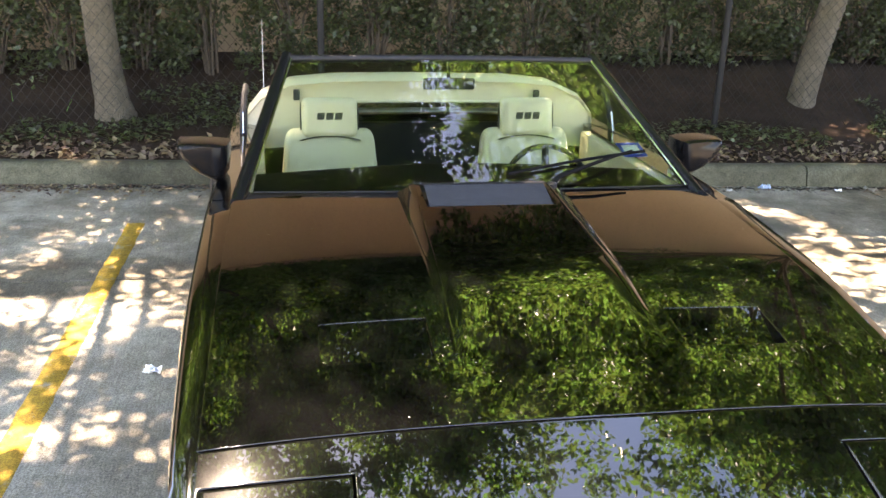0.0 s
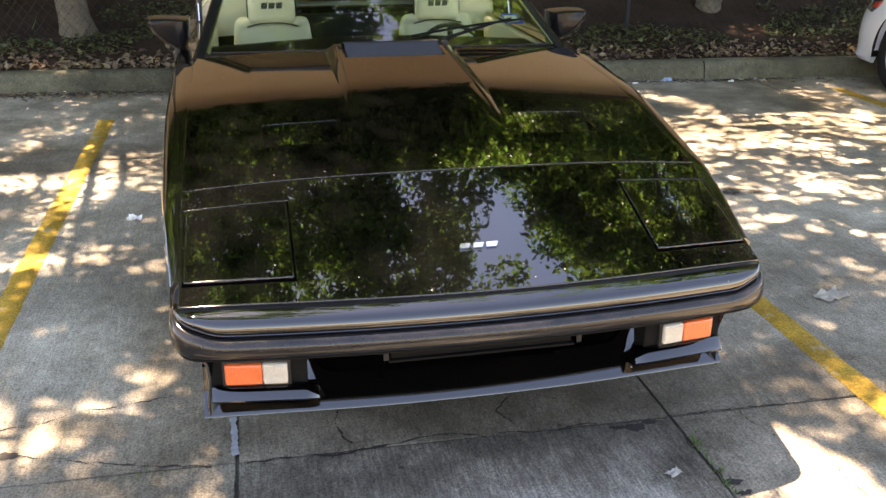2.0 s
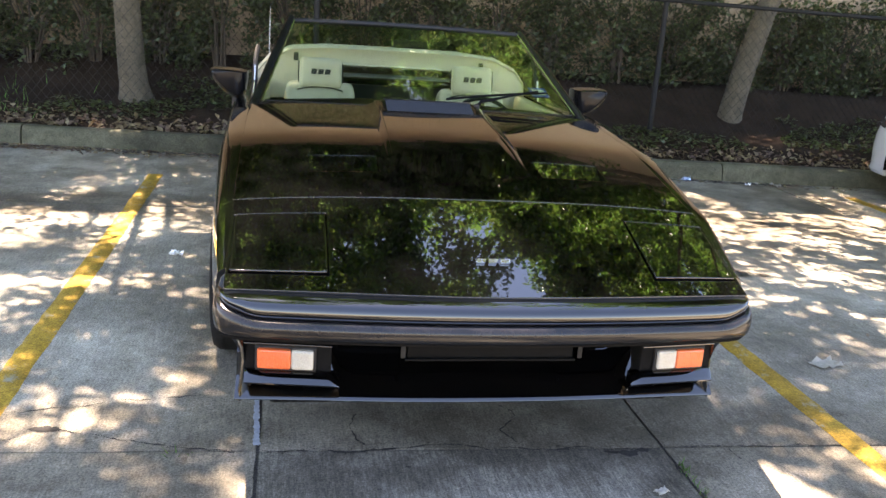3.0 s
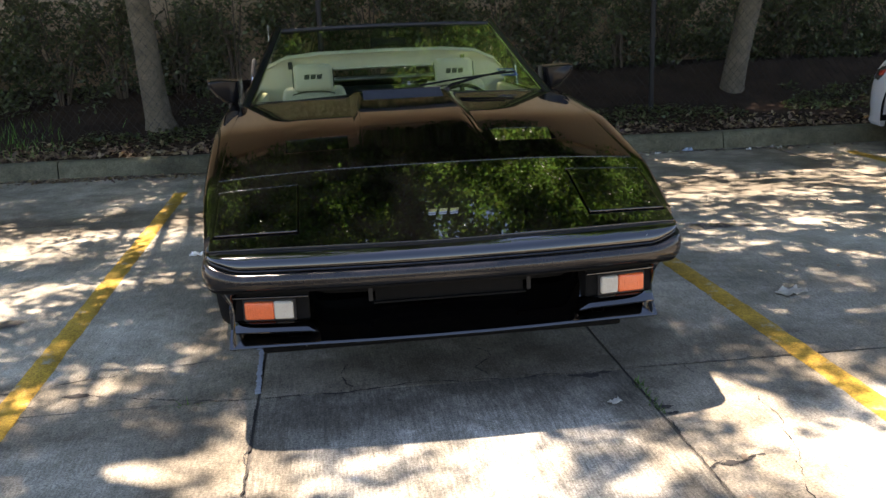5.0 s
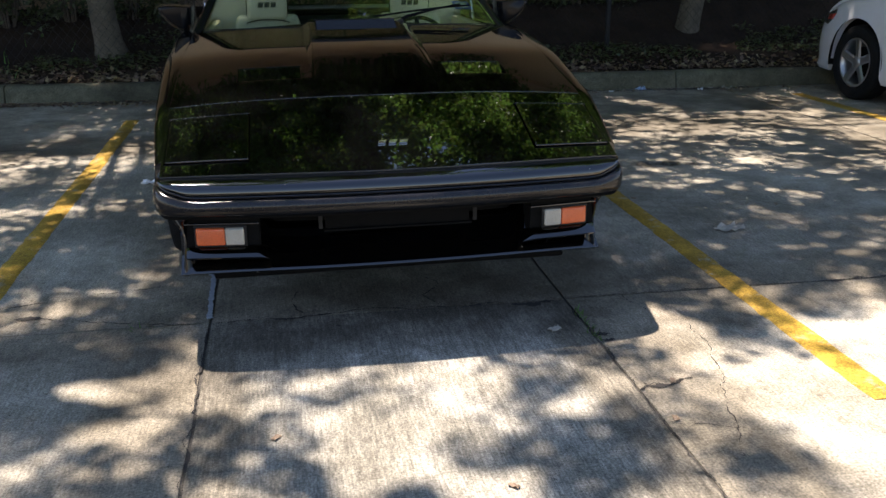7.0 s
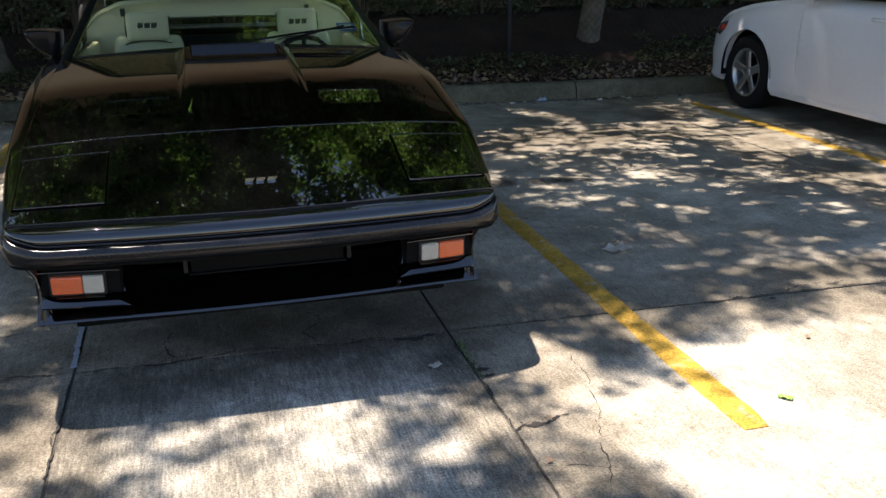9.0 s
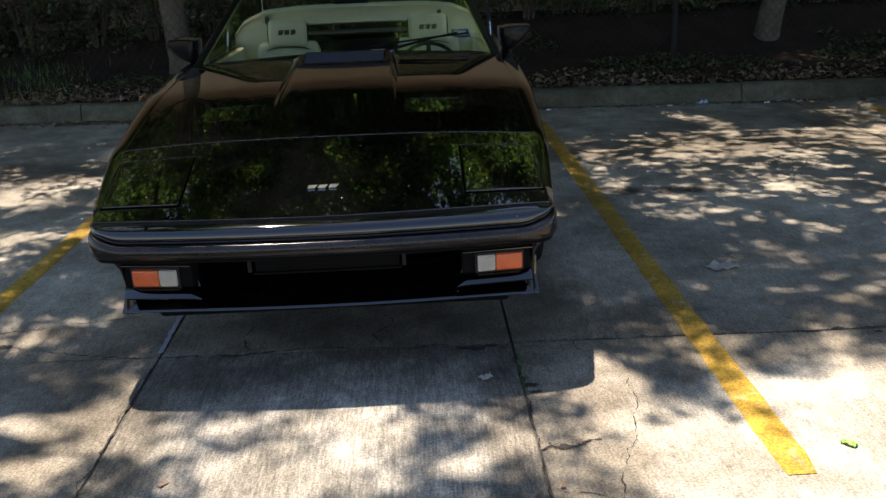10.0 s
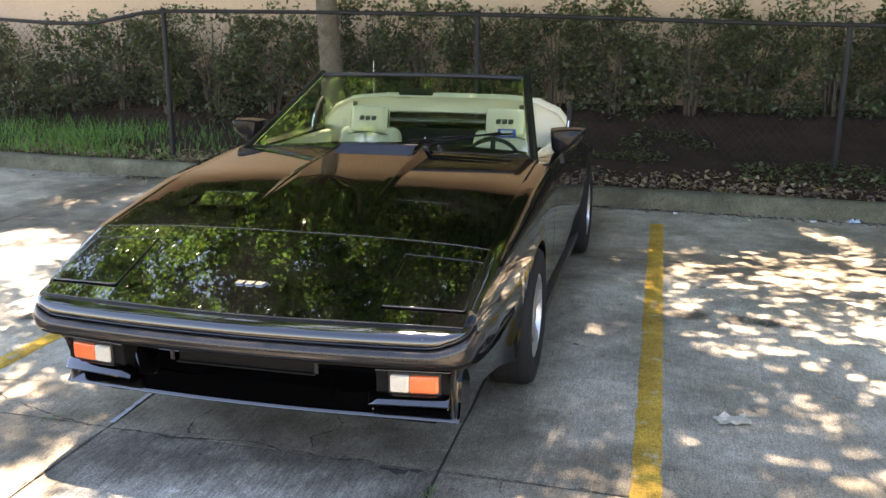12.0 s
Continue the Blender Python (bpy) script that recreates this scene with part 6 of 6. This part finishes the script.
    bm = sheet(xs, grid(0, 1, 6), lambda u, t: Vector((mid + u * half * (0.88 - 0.08 * t), 0.50 + 0.46 * t, 0.98 + 0.44 * t)), rim=0.004, drop=0.01)
    add("rear_window", bm, TINTED)
    add("rear_end", boxed(mid - half * 0.82, mid + half * 0.82, tail - 0.02, tail + 0.10, 0.28, 1.0, 0.04, 3), WHITE)
    add("front_bumper", boxed(mid - half * 0.62, mid + half * 0.62, nose - 0.12, nose + 0.04, 0.24, 0.56, 0.05, 3), WHITE)
    add("underbody", boxed(mid - half * 0.72, mid + half * 0.72, tail + 0.1, nose - 0.1, 0.18, 0.40, 0.03), DEEP)
    add("cabin_floor", boxed(mid - half * 0.78, mid + half * 0.78, 0.7, 3.3, 0.40, 0.80, 0.03), DEEP)


build_white_car()


# ---------------------------------------------------------------- small things on the ground
def scrap(name, at, size, material, label, category, seed, group=""):
    """A crumpled bit of rubbish or leaf."""
    rng = np.random.default_rng(seed)
    bm = bmesh.new()
    bmesh.ops.create_grid(bm, x_segments=6, y_segments=5, size=1.0)
    for v in bm.verts:
        r = 1 + rng.normal() * 0.045
        v.co = Vector((v.co.x * size[0] * 0.5 * r, v.co.y * size[1] * 0.5 * r, 0.004 + abs(rng.normal()) * size[2]))
    ext = bmesh.ops.extrude_face_region(bm, geom=bm.faces[:])
    for v in ext["geom"]:
        if isinstance(v, bmesh.types.BMVert):
            v.co.z -= 0.0025
    ob = part(name, bm, material, angle=20)
    ob.matrix_world = pose(*at, 0, 0, rng.uniform(0, 360))
    tagged(ob, label, category, group)
    return ob


BLUEWRAP = mat("blue_white_wrapper", (0.55, 0.62, 0.72), 0.35, vary=0.25, scale=30, second=(0.16, 0.30, 0.55))
PALELEAF = mat("pale_leaf", (0.26, 0.24, 0.20), 0.7, vary=0.2, scale=40)
GREENLEAF = mat("green_leaf", (0.16, 0.30, 0.05), 0.5, vary=0.2, scale=40)
BROWNLEAF = mat("brown_leaf", (0.17, 0.12, 0.08), 0.8, vary=0.3, scale=40)
scrap("wrapper", (2.93, 4.85, 0.0), (0.09, 0.06, 0.02), BLUEWRAP, "crumpled blue and white wrapper in the gutter", "litter", 1)
scrap("paper_scrap", (3.75, 4.76, 0.0), (0.10, 0.05, 0.010), PALELEAF, "crumpled pale paper scrap in the gutter", "litter", 2)
scrap("flattened_paper", (1.71, 0.77, 0.0), (0.13, 0.075, 0.008), PALELEAF, "flattened grey paper on the concrete", "litter", 3)
scrap("fallen_leaf", (0.54, -0.19, 0.0), (0.045, 0.024, 0.004), PALELEAF, "fallen pale leaf on concrete", "leaf", 4, "fallen leaves")
scrap("white_scrap", (-1.185, 2.24, 0.0), (0.07, 0.05, 0.012), WHITEPAPER, "small white paper scrap on the concrete", "litter", 5)
scrap("fallen_leaf", (1.58, -0.73, 0.0), (0.045, 0.025, 0.005), GREENLEAF, "bright green leaf lying on the concrete", "leaf", 6, "fallen leaves")
for k, (lx, ly) in enumerate([(1.16, 1.37), (1.465, 1.37), (2.155, 1.115), (1.207, 2.2), (1.018, 1.5), (1.675, 2.67), (2.3, 3.4), (2.9, 2.6), (-2.1, 2.9), (-2.4, 1.3), (0.15, -1.1), (-0.45, -0.75), (1.95, -0.35), (0.70, -0.86), (0.79, -0.64)]):
    scrap("fallen_leaf", (lx, ly, 0.0), (0.030, 0.015, 0.003), BROWNLEAF, "dry brown oak leaf lying on the concrete", "leaf", 100 + k, "fallen leaves")
for k, (gx, gy) in enumerate([(2.62, 4.80), (2.75, 4.83), (2.50, 4.78), (3.47, 4.74), (3.60, 4.80), (2.11, 4.70), (1.53, 4.86)]):
    scrap("gutter_scrap", (gx, gy, 0.0), (0.045, 0.028, 0.008), WHITEPAPER if k % 3 == 0 else PALELEAF, "small pale litter scrap in the gutter", "litter", 200 + k, "gutter litter")


def build_weeds():
    rng = np.random.default_rng(8)
    v, f = [], []
    for k in range(70):
        t = rng.random()
        x, y = (0.668 + rng.normal() * 0.008, -0.03 - 0.28 * t) if k < 60 else (-0.95 + rng.normal() * 0.03, 0.10 + rng.normal() * 0.01)
        h, a = rng.uniform(0.006, 0.028), rng.uniform(0, 6.28)
        o = len(v)
        v += [(x - 0.003 * math.cos(a), y - 0.003 * math.sin(a), 0.0), (x + 0.003 * math.cos(a), y + 0.003 * math.sin(a), 0.0), (x + h * 0.9 * math.sin(a), y - h * 0.9 * math.cos(a), h)]
        f.append((o, o + 1, o + 2))
    ob = part("joint_weeds", quads_mesh("joint_weeds", v, f, LEAF), LEAF)
    tagged(ob, "tiny green weeds growing in the slab joint", "weeds", kind="stuff")


build_weeds()
